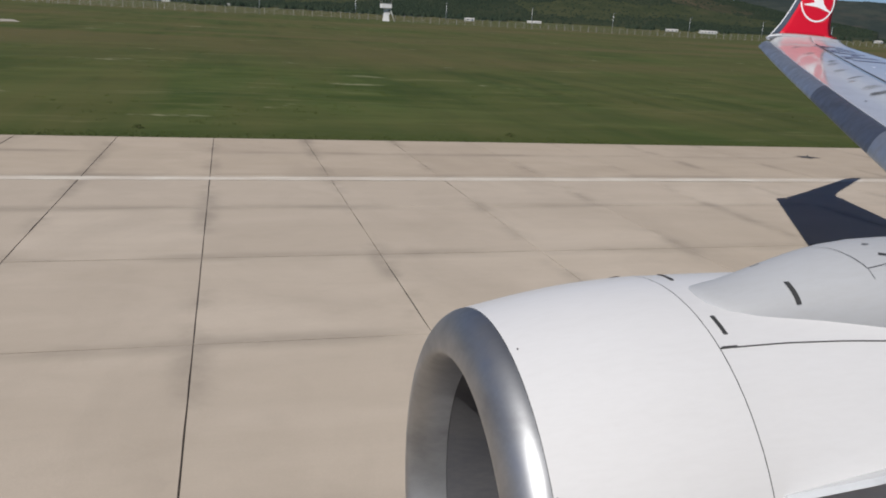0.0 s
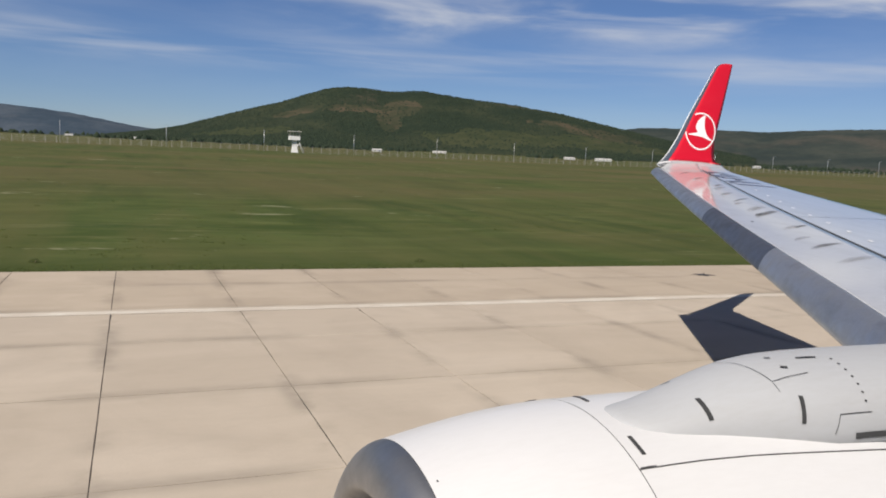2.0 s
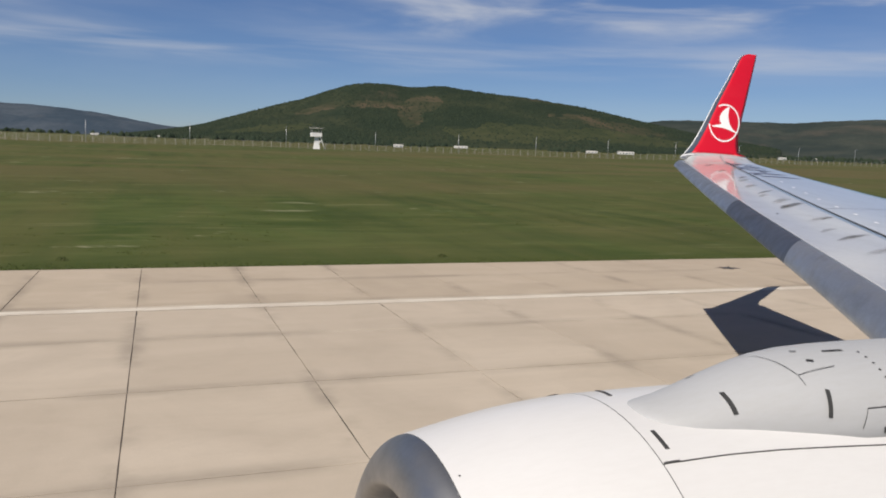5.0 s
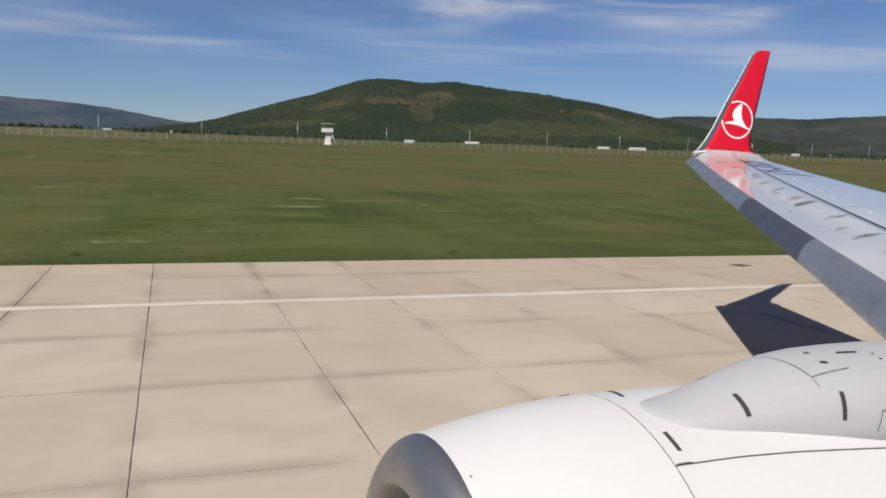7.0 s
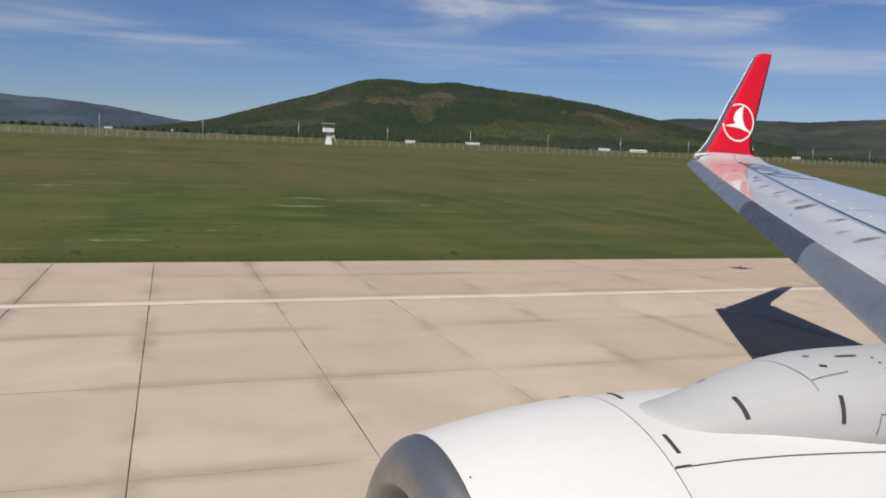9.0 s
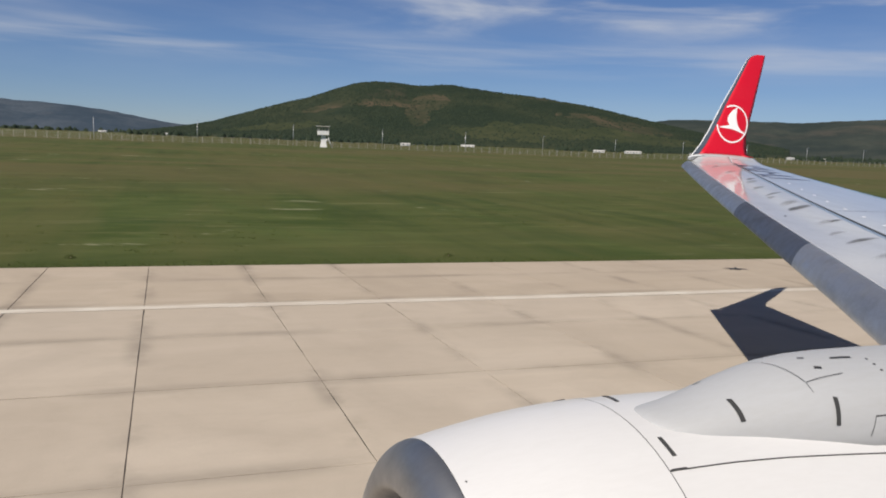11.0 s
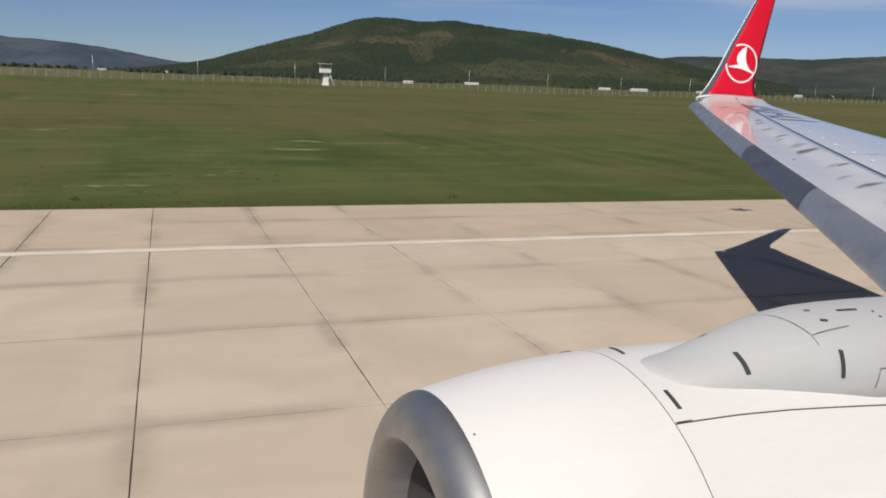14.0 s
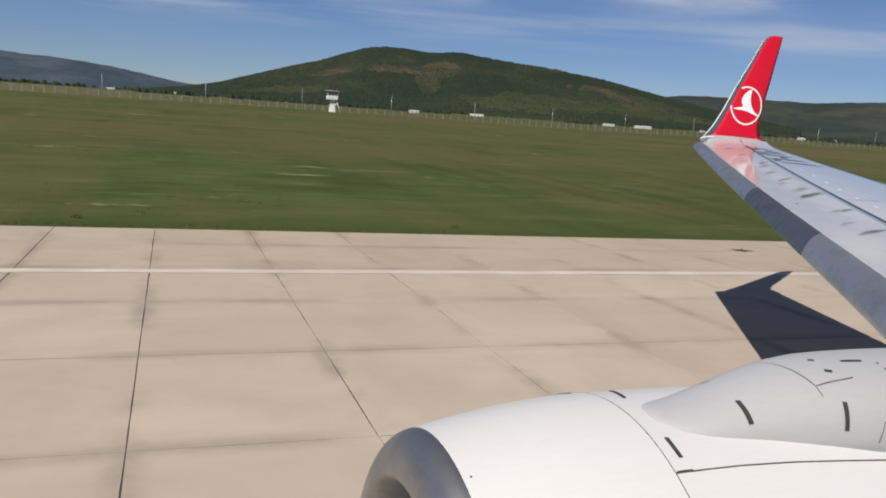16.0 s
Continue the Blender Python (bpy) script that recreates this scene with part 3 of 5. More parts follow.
# wing: straight leading edge with lowered slats, dihedral, nearly flat top
def wing_le(y):
    return 11.10 - (15.5 - y) * 0.523 - 0.06 - 0.02 * smooth01((y - 9) / 6) if y > 3.6 else 4.876 - (3.6 - y) * 0.62


def wing_te(y):
    return 12.97 - (15.5 - y) * 0.24 if y > 4.2 else 10.26


def shoulder_z(y):
    return 2.72 + 0.0966 * (y - 5.35) - (0.05 * math.sin(math.pi * (y - 5.35) / 10.15) if y > 5.35 else 0.0)


def tip_curl(y):
    """The skin bends up into the winglet over the last stretch."""
    u = max(0.0, (y - 14.8) / 0.7)
    return 0.09 * u ** 2.5


def nose_z(y):
    return 3.545 - (15.5 - y) * 0.117 - 0.03 * smooth01((y - 9) / 6) - 0.04 * math.sin(math.pi * min(1, max(0, (y - 6) / 9.5)))


def shoulder_c(y):
    return (0.14 + 0.006 * (15.5 - y) + 0.06 + 0.02 * smooth01((y - 9) / 6)) / (wing_te(y) - wing_le(y))


def foil(c, t):
    return 5 * t * (0.2969 * math.sqrt(max(c, 0)) - 0.126 * c - 0.3516 * c * c + 0.2843 * c ** 3 - 0.1015 * c ** 4)


def wing_p(y, c, side=1, lift=0.0):
    x0, x1 = wing_le(y), wing_te(y)
    cb, zn, zs = shoulder_c(y), nose_z(y) + 0.05, shoulder_z(y)
    if side > 0:
        if c < cb:
            z = zn + (zs - zn) * (1 - (1 - c / cb) ** 1.8) ** 0.62
        else:
            u = (c - cb) / 0.3
            z = zs + 0.05 - 0.05 * max(0.0, 1 - u) ** 2 - 0.03 * (max(0.0, u - 1) / 2) ** 2 + tip_curl(y) * smooth01((c - cb) / 0.12)
    else:
        tail = zs + 0.02
        z = zn - 0.05 * math.sqrt(min(1, c / cb)) + (tail - zn) * c ** 1.3 - 0.04 * math.sin(math.pi * c)
        z = min(z, tail - 0.004)
    return Vector((x0 + c * (x1 - x0), y, z + lift))


def gap_c(y):
    """Chord share of the hinge gap in front of the ailerons and spoilers."""
    return (1.255 + 0.022 * (15.5 - y)) / (wing_te(y) - wing_le(y))


def wing_piece(name, y0, y1, c0, c1, material, parent, label="", cols=None, rows=18, drop=0.0):
    cols = cols or max(2, int((y1 - y0) * 7))
    rings = []
    for i in range(cols + 1):
        y = y0 + (y1 - y0) * i / cols
        ca = shoulder_c(y) + 0.003 if c0 is None else c0(y) + 0.005 if callable(c0) else c0
        cz = shoulder_c(y) if c1 is None else c1(y) - 0.005 if callable(c1) else c1
        cs = [ca + (cz - ca) * (k / rows) ** 1.7 for k in range(rows + 1)]
        ring = [wing_p(y, c, 1) for c in cs] + [wing_p(y, c, -1) for c in cs[::-1][(1 if cz >= 1 else 0):(-1 if ca <= 0 else None)]]
        rings.append([p + Vector((0, 0, -drop)) for p in ring])
    v, f = loft(rings, True, False)
    return mesh_ob(name, v, f, material, parent, True, label)


def wing():
    box_ = wing_piece("wing", -0.7, 15.5, None, gap_c, M_WING, plane, "pale grey painted wing, glossy")
    wing_piece("wing_core", -0.7, 15.2, 0.09, 0.6, M_DARK, box_, drop=0.03)
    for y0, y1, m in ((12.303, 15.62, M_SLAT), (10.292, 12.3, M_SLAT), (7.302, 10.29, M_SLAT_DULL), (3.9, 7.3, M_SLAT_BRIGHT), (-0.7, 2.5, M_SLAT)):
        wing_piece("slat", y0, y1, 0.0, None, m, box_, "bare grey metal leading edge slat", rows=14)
    for y0, y1 in ((9.27, 15.35), (6.6, 9.25), (4.3, 6.58), (-0.7, 4.28)):
        wing_piece("rear_panel", y0, y1, gap_c, 1.0, M_WING_REAR, box_, "grey aileron and spoiler panel")
    wing_piece("rear_panel", 15.36, 15.5, gap_c, 1.0, M_WING_REAR, box_, cols=1)

    def patch(name, y0, y1, c0, c1, bend, wide, material, label=""):
        """A small painted or dirty patch that follows the upper skin."""
        verts, faces = [], []
        n = 10
        for k in range(n + 1):
            u = k / n
            y = y0 + (y1 - y0) * u + bend * math.sin(math.pi * u)
            c = c0 + (c1 - c0) * u
            w = wide * (0.35 + 0.65 * math.sin(math.pi * min(1, 0.15 + u * 0.8)))
            verts += [wing_p(y - w / 2, c, 1, 0.004), wing_p(y + w / 2, c, 1, 0.004)]
            if k:
                b = 2 * k
                faces.append((b - 2, b - 1, b + 1, b))
        ob = mesh_ob(name, verts, faces, material, box_, False, label)
        layer = ob.data.uv_layers.new(name="along")
        for loop in ob.data.loops:
            layer.data[loop.index].uv = ((loop.vertex_index // 2) / n, loop.vertex_index % 2)
        return ob

    # smoke stains behind the slat tracks: span from, to, chord from, to, width, strength
    for ya, yb, c0, c1, w, strong in ((9.33, 9.80, 0.19, 0.385, 0.26, 1), (9.36, 9.60, 0.19, 0.28, 0.20, 1), (10.68, 11.06, 0.215, 0.38, 0.11, 1), (12.48, 12.72, 0.31, 0.43, 0.16, 1), (12.1, 12.4, 0.26, 0.40, 0.30, 0), (8.33, 8.57, 0.20, 0.345, 0.22, 0), (8.40, 8.56, 0.26, 0.345, 0.10, 1), (7.62, 7.78, 0.16, 0.25, 0.16, 0), (7.13, 7.37, 0.16, 0.32, 0.16, 1), (6.4, 6.6, 0.16, 0.32, 0.2, 0), (11.4, 11.7, 0.22, 0.36, 0.26, 0), (10.42, 10.6, 0.20, 0.28, 0.22, 0), (13.4, 13.7, 0.24, 0.40, 0.28, 0), (14.3, 14.5, 0.22, 0.38, 0.24, 0), (9.8, 10.2, 0.20, 0.36, 0.34, 0), (8.93, 8.97, 0.13, 0.15, 0.09, 1)):
        patch("soot_mark", ya - 0.05, yb - 0.03, c0 - 0.012, c1 - 0.012, 0.05, w, M_SOOT if strong else M_SOOT_FAINT, "dark curved soot smudge" if strong else "faint grey smudge")
    # shadow in the gap between fixed and moving panels, laid on as dark strip
    verts, faces = [], []
    for k in range(41):
        y = 0.3 + 14.75 * k / 40
        w = 0.011 + 0.003 * (15.5 - y)
        verts += [wing_p(y, gap_c(y) - w / (wing_te(y) - wing_le(y)), 1, 0.006), wing_p(y, gap_c(y) + w / (wing_te(y) - wing_le(y)), 1, 0.006)]
        if k:
            faces.append((2 * k - 2, 2 * k - 1, 2 * k + 1, 2 * k))
    mesh_ob("gap_shadow", verts, faces, M_MARK, box_, False, "dark strip painted as the shadow in the panel gap")
    # fastener plates on the rear panels, their glint put in as white colour
    for y, c in ((12.1, 0.585), (11.4, 0.55), (10.75, 0.52), (10.1, 0.49), (9.4, 0.47), (8.75, 0.455), (8.1, 0.44), (7.45, 0.42)):
        patch("rivet_plate_glint", y, y + 0.02, c, c + 0.018, 0, 0.10, M_EDGE)
    for y, dy, c0, c1, w in ((14.72, -0.10, 0.52, 0.84, 0.09), (14.50, 0.02, 0.54, 0.66, 0.10), (14.40, -0.12, 0.70, 0.86, 0.10), (14.16, -0.10, 0.52, 0.86, 0.09), (13.92, -0.04, 0.55, 0.64, 0.11), (13.80, -0.12, 0.60, 0.84, 0.09), (13.52, 0.0, 0.68, 0.75, 0.13), (13.28, -0.10, 0.53, 0.86, 0.10), (13.06, -0.02, 0.53, 0.60, 0.12), (12.84, -0.12, 0.56, 0.90, 0.09)):
        patch("registration_bar", y, y + dy, c0, c1, 0.03, w, M_BAR, "dark blue painted bar")
    return box_


wing()

# winglet: sections up the blend and the blade: y, z, leading x, trailing x
WL = [(15.5, 3.775, 11.15, 12.95), (15.55, 3.805, 11.21, 12.945), (15.60, 3.845, 11.30, 12.92), (15.66, 3.915, 11.41, 12.89), (15.79, 4.081, 11.645, 12.94), (15.969, 4.406, 11.980, 13.085), (16.335, 5.06, 12.585, 13.52), (16.685, 5.665, 13.19, 13.915), (16.982, 6.22, 13.712, 14.262), (17.03, 6.305, 13.82, 14.31), (17.062, 6.365, 13.94, 14.345), (17.08, 6.395, 14.08, 14.365)]


def wl_at(z):
    zs = [w[1] for w in WL]
    return [float(np.interp(z, zs, [w[k] for w in WL])) for k in (0, 2, 3)]


def wl_p(w, c, side, lift=0.0):
    y, z, x0, x1 = w
    ch = x1 - x0
    th = side * (foil(c, 0.075) * ch + lift)
    k = WL.index(w) if w in WL else len(WL) - 1
    a, b = WL[max(k - 1, 0)], WL[min(k + 1, len(WL) - 1)]
    way = Vector((0, b[0] - a[0], b[1] - a[1])).normalized()
    out = Vector((0, -way.z, way.y))
    return Vector((x0 + c * ch, y, z)) + out * th


def winglet():
    out = []
    for name, c0, c1, m, lab in (("winglet", 0.125, 1.0, M_RED, "red painted winglet panel"), ("leading_band", 0.017, 0.125, M_GREYBAND, "dark grey band"), ("leading_edge", 0.0, 0.017, M_EDGE, "bright white leading edge")):
        rings = []
        for w in WL[2:]:
            cs = [c0 + (c1 - c0) * k / 10 for k in range(11)]
            rings.append([wl_p(w, c, 1) for c in cs] + [wl_p(w, c, -1) for c in cs[::-1][(1 if c1 >= 1 else 0):(-1 if c0 <= 0 else None)]])
        v, f = loft(rings)
        out.append(mesh_ob(name, v, f, m, out[0] if out else plane, True, lab))
    # grey root of the blend, then the small red fairing at its trailing end
    rings = [[wl_p(w, k / 10, 1) for k in range(11)] + [wl_p(w, k / 10, -1) for k in range(9, 0, -1)] for w in WL[:3]]
    v, f = loft(rings)
    mesh_ob("winglet_root", v, f, M_WING, out[0], True, "grey winglet root")
    rings = [[wl_p(w, k / 50, 1, 0.008) for k in range(11)] + [wl_p(w, k / 50, -1, 0.008) for k in range(9, 0, -1)] for w in WL[:2]]
    v, f = loft(rings)
    mesh_ob("tip_light", v, f, M_EDGE, out[0], True, "white glossy wing tip light cover")
    rod("trailing_fairing", (12.7, 15.61, 3.85), (13.02, 15.61, 3.84), 0.035, M_RED, out[0], 0.008)

    def on_face(x, z):
        y, x0, x1 = wl_at(z)
        c = min(1, max(0, (x - x0) / (x1 - x0)))
        return Vector((x, y - foil(c, 0.075) * (x1 - x0) * 1.02 - 0.008, z))

    def emblem(px, pz):
        return on_face(12.724 + 0.4615 * px + 0.1575 * pz, 4.612 + 0.020 * px + 0.4545 * pz)

    def ribbon(name, one, other, label, n):
        """A painted shape between two edges given as stops."""
        verts, faces = [], []
        for k in range(n + 1):
            u = k / n * (len(one) - 1)
            for path in (one, other):
                verts.append(emblem(*[float(np.interp(u, range(len(path)), [q[j] for q in path])) for j in (0, 1)]))
            if k:
                b = 2 * k
                faces.append((b - 2, b - 1, b + 1, b))
        mesh_ob(name, verts, faces, M_EMBLEM, out[0], False, label)

    turn = [radians(112 - 4.53 * k) for k in range(65)]
    ribbon("emblem_ring", [(math.cos(a), math.sin(a)) for a in turn], [(0.922 * math.cos(a), 0.922 * math.sin(a)) for a in turn], "white painted ring", 64)
    ribbon("emblem_blade", [(0.30, 0.86), (0.03, 0.74), (-0.18, 0.56), (-0.31, 0.34), (-0.33, 0.15), (-0.21, -0.06)], [(0.32, 0.86), (0.27, 0.66), (0.24, 0.45), (0.24, 0.28), (0.28, 0.07), (0.365, -0.139)], "white painted curved blade", 20)
    ribbon("emblem_wedge", [(-0.82, -0.14), (-0.50, -0.10), (-0.21, -0.06), (0.10, -0.102), (0.365, -0.139), (0.52, -0.34), (0.80, -0.52)], [(-0.80, -0.18), (-0.50, -0.22), (-0.18, -0.26), (0.06, -0.31), (0.29, -0.39), (0.52, -0.47), (0.78, -0.57)], "white painted wedge", 24)


winglet()


def pylon():
    """The strut fairing on top of the engine, running back to the wing."""

    def fair(x):
        stops = [2.05, 2.06, 2.085, 2.13, 2.28, 2.52, 2.78, 3.09, 3.6, 6]
        cy = float(np.interp(x, stops, [3.12, 3.11, 3.10, 3.09, 3.08, 3.10, 3.12, 3.14, 3.16, 3.18]))
        half = float(np.interp(x, stops, [0.060, 0.105, 0.142, 0.172, 0.216, 0.272, 0.34, 0.415, 0.46, 0.48]))
        top = float(np.interp(x, [2.05, 2.09, 2.3, 2.52, 2.72, 2.95, 3.24, 6], [2.61, 2.634, 2.678, 2.738, 2.787, 2.825, 2.835, 2.80]))
        return cy, half, top, nac_c(x) + math.sqrt(1.115 ** 2 - (half + NY - cy) ** 2) - 0.03

    rings = []
    xs = [2.05, 2.055, 2.065, 2.08, 2.105, 2.15, 2.26, 2.36, 2.48, 2.6, 2.75, 2.9, 3.1, 3.3, 3.6, 4.0, 4.5, 5.2, 6.0]
    for x in xs:
        cy, half, top, low = fair(x)
        ring = []
        for k in range(33):
            a = math.pi * k / 32
            ring.append((x, cy - half * math.cos(a), low + (top - low) * (math.sin(a) ** 0.8)))
        ring += [(x, cy + half * 0.8, low - 0.1), (x, cy - half * 0.8, low - 0.1)]
        rings.append(ring)
    v, f = loft(rings)
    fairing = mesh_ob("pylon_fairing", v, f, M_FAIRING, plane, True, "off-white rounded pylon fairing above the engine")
    fairing["label"] = "off-white rounded pylon fairing above the engine"

    def py(x, a, lift=0.004):
        cy, half, top, low = fair(x)
        r = radians(a)
        out = Vector((0, -math.cos(r), math.sin(r)))
        return Vector((x, cy - half * math.cos(r), low + (top - low) * (math.sin(r) ** 0.8))) + out * lift, out

    def strip(name, stops, width, material):
        pts = []
        for (x0, a0), (x1, a1) in zip(stops, stops[1:]):
            pts += [py(x0 + (x1 - x0) * k / 8, a0 + (a1 - a0) * k / 8) for k in range(9)]
        verts, faces = [], []
        for i, (p, out) in enumerate(pts):
            way = (pts[min(i + 1, len(pts) - 1)][0] - pts[max(i - 1, 0)][0]).normalized()
            s = way.cross(out).normalized() * width / 2
            verts += [p + s, p - s]
            if i:
                b = 2 * i
                faces.append((b - 2, b - 1, b + 1, b))
        mesh_ob(name, verts, faces, material, fairing)

    strip("louvre_slot", [(2.46, 62), (2.46, 42), (2.46, 26)], 0.028, M_MARK)
    strip("louvre_slot", [(2.94, 38), (2.925, 26), (2.91, 13)], 0.026, M_MARK)
    strip("panel_seam", [(2.79, 118), (2.82, 102), (2.84, 78), (2.855, 58)], 0.0045, M_MARK)
    strip("panel_seam", [(2.855, 57), (3.09, 62)], 0.0035, M_MARK)
    strip("panel_seam", [(2.855, 56), (2.852, 45)], 0.003, M_LINER)
    strip("panel_slot", [(3.19, 3), (3.45, 3)], 0.03, M_MARK)
    for a in (78, 70, 62, 54, 46, 38, 30):
        strip("rivet", [(3.245 + 0.0013 * a, a), (3.255 + 0.0013 * a, a - 1.2)], 0.01, M_MARK)
    strip("panel_seam", [(3.07, 5), (3.11, 20), (3.3, 20)], 0.004, M_MARK)
    for x, a, l in ((3.0, 92, 0.03), (2.985, 73, 0.035), (3.16, 84, 0.12), (2.45, 122, 0.05)):
        strip("vent_slot", [(x, a), (x + l, a - 2)], 0.016, M_MARK)


pylon()


def fuselage():
    """The cabin tube, with real openings for the windows."""
    cy, cz, r = -1.79, 3.60, 1.88
    x0, x1 = -7.0, 13.0

    def arc(a0, a1, n, xa, xb, rr=r):
        rings = []
        for x in (xa, xb):
            outer = [(x, cy + rr * math.cos(radians(a0 + (a1 - a0) * k / n)), cz + rr * math.sin(radians(a0 + (a1 - a0) * k / n))) for k in range(n + 1)]
            inner = [(x, cy + (rr - 0.035) * math.cos(radians(a1 - (a1 - a0) * k / n)), cz + (rr - 0.035) * math.sin(radians(a1 - (a1 - a0) * k / n))) for k in range(n + 1)]
            rings.append(outer + inner)
        return loft(rings)

    lo, hi = -1.2, 13.2
    v, f = arc(hi, 360 + lo, 90, x0, x1)
    body = mesh_ob("fuselage", v, f, M_BODY, plane, False, "white painted fuselage tube")
    half, pitch = 0.15, 0.508
    edges = [x0]
    first = 0.045 - pitch * 13
    for k in range(38):
        c = first + pitch * k
        if c + half > x1 - 0.2:
            break
        edges += [c - half, c + half]
    edges.append(x1)
    for a, b in zip(edges[::2], edges[1::2]):
        v, f = arc(lo, hi, 8, a, b)
        mesh_ob("window_pillar", v, f, M_BODY, body)
    def cone(name, stations):
        rings = [[(x, cy + k * r * math.cos(2 * math.pi * q / 64), cz + dz + k * r * math.sin(2 * math.pi * q / 64)) for q in range(64)] for x, k, dz in stations]
        v, f = loft(rings)
        mesh_ob(name, v, f, M_BODY, body, True)

    cone("nose", [(x0, 1.0, 0), (x0 - 1.2, 0.98, -0.02), (x0 - 2.4, 0.86, -0.12), (x0 - 3.4, 0.66, -0.28), (x0 - 4.2, 0.38, -0.45), (x0 - 4.6, 0.06, -0.52)])
    cone("tail_cone", [(x1, 1.0, 0), (x1 + 4, 0.99, 0.02), (x1 + 7, 0.82, 0.30), (x1 + 10, 0.55, 0.75), (x1 + 13, 0.28, 1.2), (x1 + 14.6, 0.08, 1.4)])
    for name, gx, gys, r in (("nose_gear", -7.6, (cy,), 0.34), ("main_gear", 7.6, (cy - 2.86, cy + 2.86), 0.56)):
        for gy in gys:
            leg = rod(name, (gx, gy, pave_z(gy) + r), (gx, gy, 2.4), 0.09, M_STEEL, body, 0.11, 14, "grey steel undercarriage leg")
            for s in (-0.3, 0.3):
                z = pave_z(gy + s) + r + 0.004
                tyre = rod("tyre", (gx, gy + s - 0.14, z), (gx, gy + s + 0.14, z), r, M_MARK, leg, r, 32, "black rubber tyre")
    box("cabin_floor", x0 + 0.1, x1 - 0.1, cy - 1.6, cy + 1.6, cz - 0.95, cz - 0.88, M_LINER, body)


fuselage()


# ---- airfield things ----
def on_land(x, y):
    return land_z(x, y)


def taxiway():
    """The concrete link and apron strip across the grass."""
    verts, faces = [], []
    n = 60
    for k in range(n + 1):
        x = -210 + 152 * k / n
        y0 = 164 - 46 * smooth01((x + 210) / 50) + 46 * smooth01((x + 84) / 27)
        y1 = 168
        for j in range(5):
            y = y0 + (y1 - y0) * j / 4
            verts.append((x, y, on_land(x, y) + 0.16 - 0.2 * (j in (0, 4))))
        if k:
            b = 5 * k
            for j in range(4):
                faces.append((b - 5 + j, b - 4 + j, b + 1 + j, b + j))
    base = len(verts)
    for k in range(31):
        u = k / 30
        y = 27.5 + 108 * u
        cx = -70 + 10 * u * u
        w = 13 + 22 * (1 - u) ** 4 + 18 * u ** 5
        for s in (-1, -0.96, 0.96, 1):
            verts.append((cx + s * w, y, max(on_land(cx + s * w, y), -0.4) + (0.28 if abs(s) < 1 else -0.1) * min(1, 0.1 + u * 3)))
        if k:
            b = base + 4 * k
            for j in range(3):
                faces.append((b - 4 + j, b - 3 + j, b + 1 + j, b + j))
    tagged(mesh_ob("taxiway", verts, faces, M_TAXI), "pale concrete taxiway crossing the grass", "taxiway", kind="structure")


taxiway()


def gutter():
    """A narrow concrete drain across the grass."""
    verts, faces = [], []
    for k in range(161):
        x = -420 + 2.4 * k
        y = 70 + 0.02 * (x + 20)
        z = on_land(x, y)
        verts += [(x, y, z + 0.0), (x, y + 0.05, z + 0.07), (x, y + 0.25, z + 0.07), (x, y + 0.3, z - 0.02)]
        if k:
            b = 4 * k
            for j in range(3):
                faces.append((b - 4 + j, b - 3 + j, b + 1 + j, b + j))
    tagged(mesh_ob("drain_kerb", verts, faces, M_TAXI), "narrow pale concrete drain in the grass", "drain", kind="structure")


gutter()


def bare_strip():
    verts, faces = [], []
    n = 150
    for k in range(n + 1):
        x = -390 + 1.0 * k
        mid = 42 + 0.12 * (x + 320) + 1.5 * noise.noise(Vector((x * 0.05, 1.7, 0)))
        w = (2.6 + 2.4 * noise.noise(Vector((x * 0.09, 5.5, 0)))) * smooth01(k / 20) * smooth01((n - k) / 20) + 0.05
        for j in range(7):
            y = mid + w * (j / 3 - 1) + 0.5 * noise.noise(Vector((x * 0.6, j * 3.0, 2)))
            verts.append((x, y, on_land(x, y) + (0.05 if 0 < j < 6 else -0.05)))
        if k:
            b = 7 * k
            for j in range(6):
                faces.append((b - 7 + j, b - 6 + j, b + 1 + j, b + j))
    tagged(mesh_ob("bare_ground", verts, faces, M_EARTH, None, True), "strip of dry bare earth in the grass", "bare earth", kind="structure")


bare_strip()


def flood_mast():
    top = empty("flood_mast")
    box("footing", -0.6, 0.6, -0.6, 0.6, -0.3, 1.7, M_WALLW, top, 0.05, "white painted concrete block")
    rod("pole", (0, 0, 1.6), (0, 0, 17.6), 0.19, M_STEEL, top, 0.09, 12)
    head = box("lamp_frame", -1.1, 1.1, -0.25, 0.25, 17.5, 17.75, M_STEEL, top, 0.03)
    for x in (-0.85, -0.3, 0.3, 0.85):
        bm = bmesh.new()
        add_box(bm, x - 0.22, x + 0.22, -0.55, -0.05, 17.75, 18.25, 0.05)
        part("floodlight", bm, M_LAMP, head, "blue-grey floodlight")
    return tagged(top, "tall pale floodlight mast on a white footing beside the taxiway", "light mast", "masts beside the taxiway")


m0 = flood_mast()
for k, x in enumerate((-140, -116, -92, -68)):
    m = pose(x, 181 + 0.02 * x, on_land(x, 181 + 0.02 * x))
    if k:
        copy_thing(m0, m)
    else:
        m0.matrix_world = m


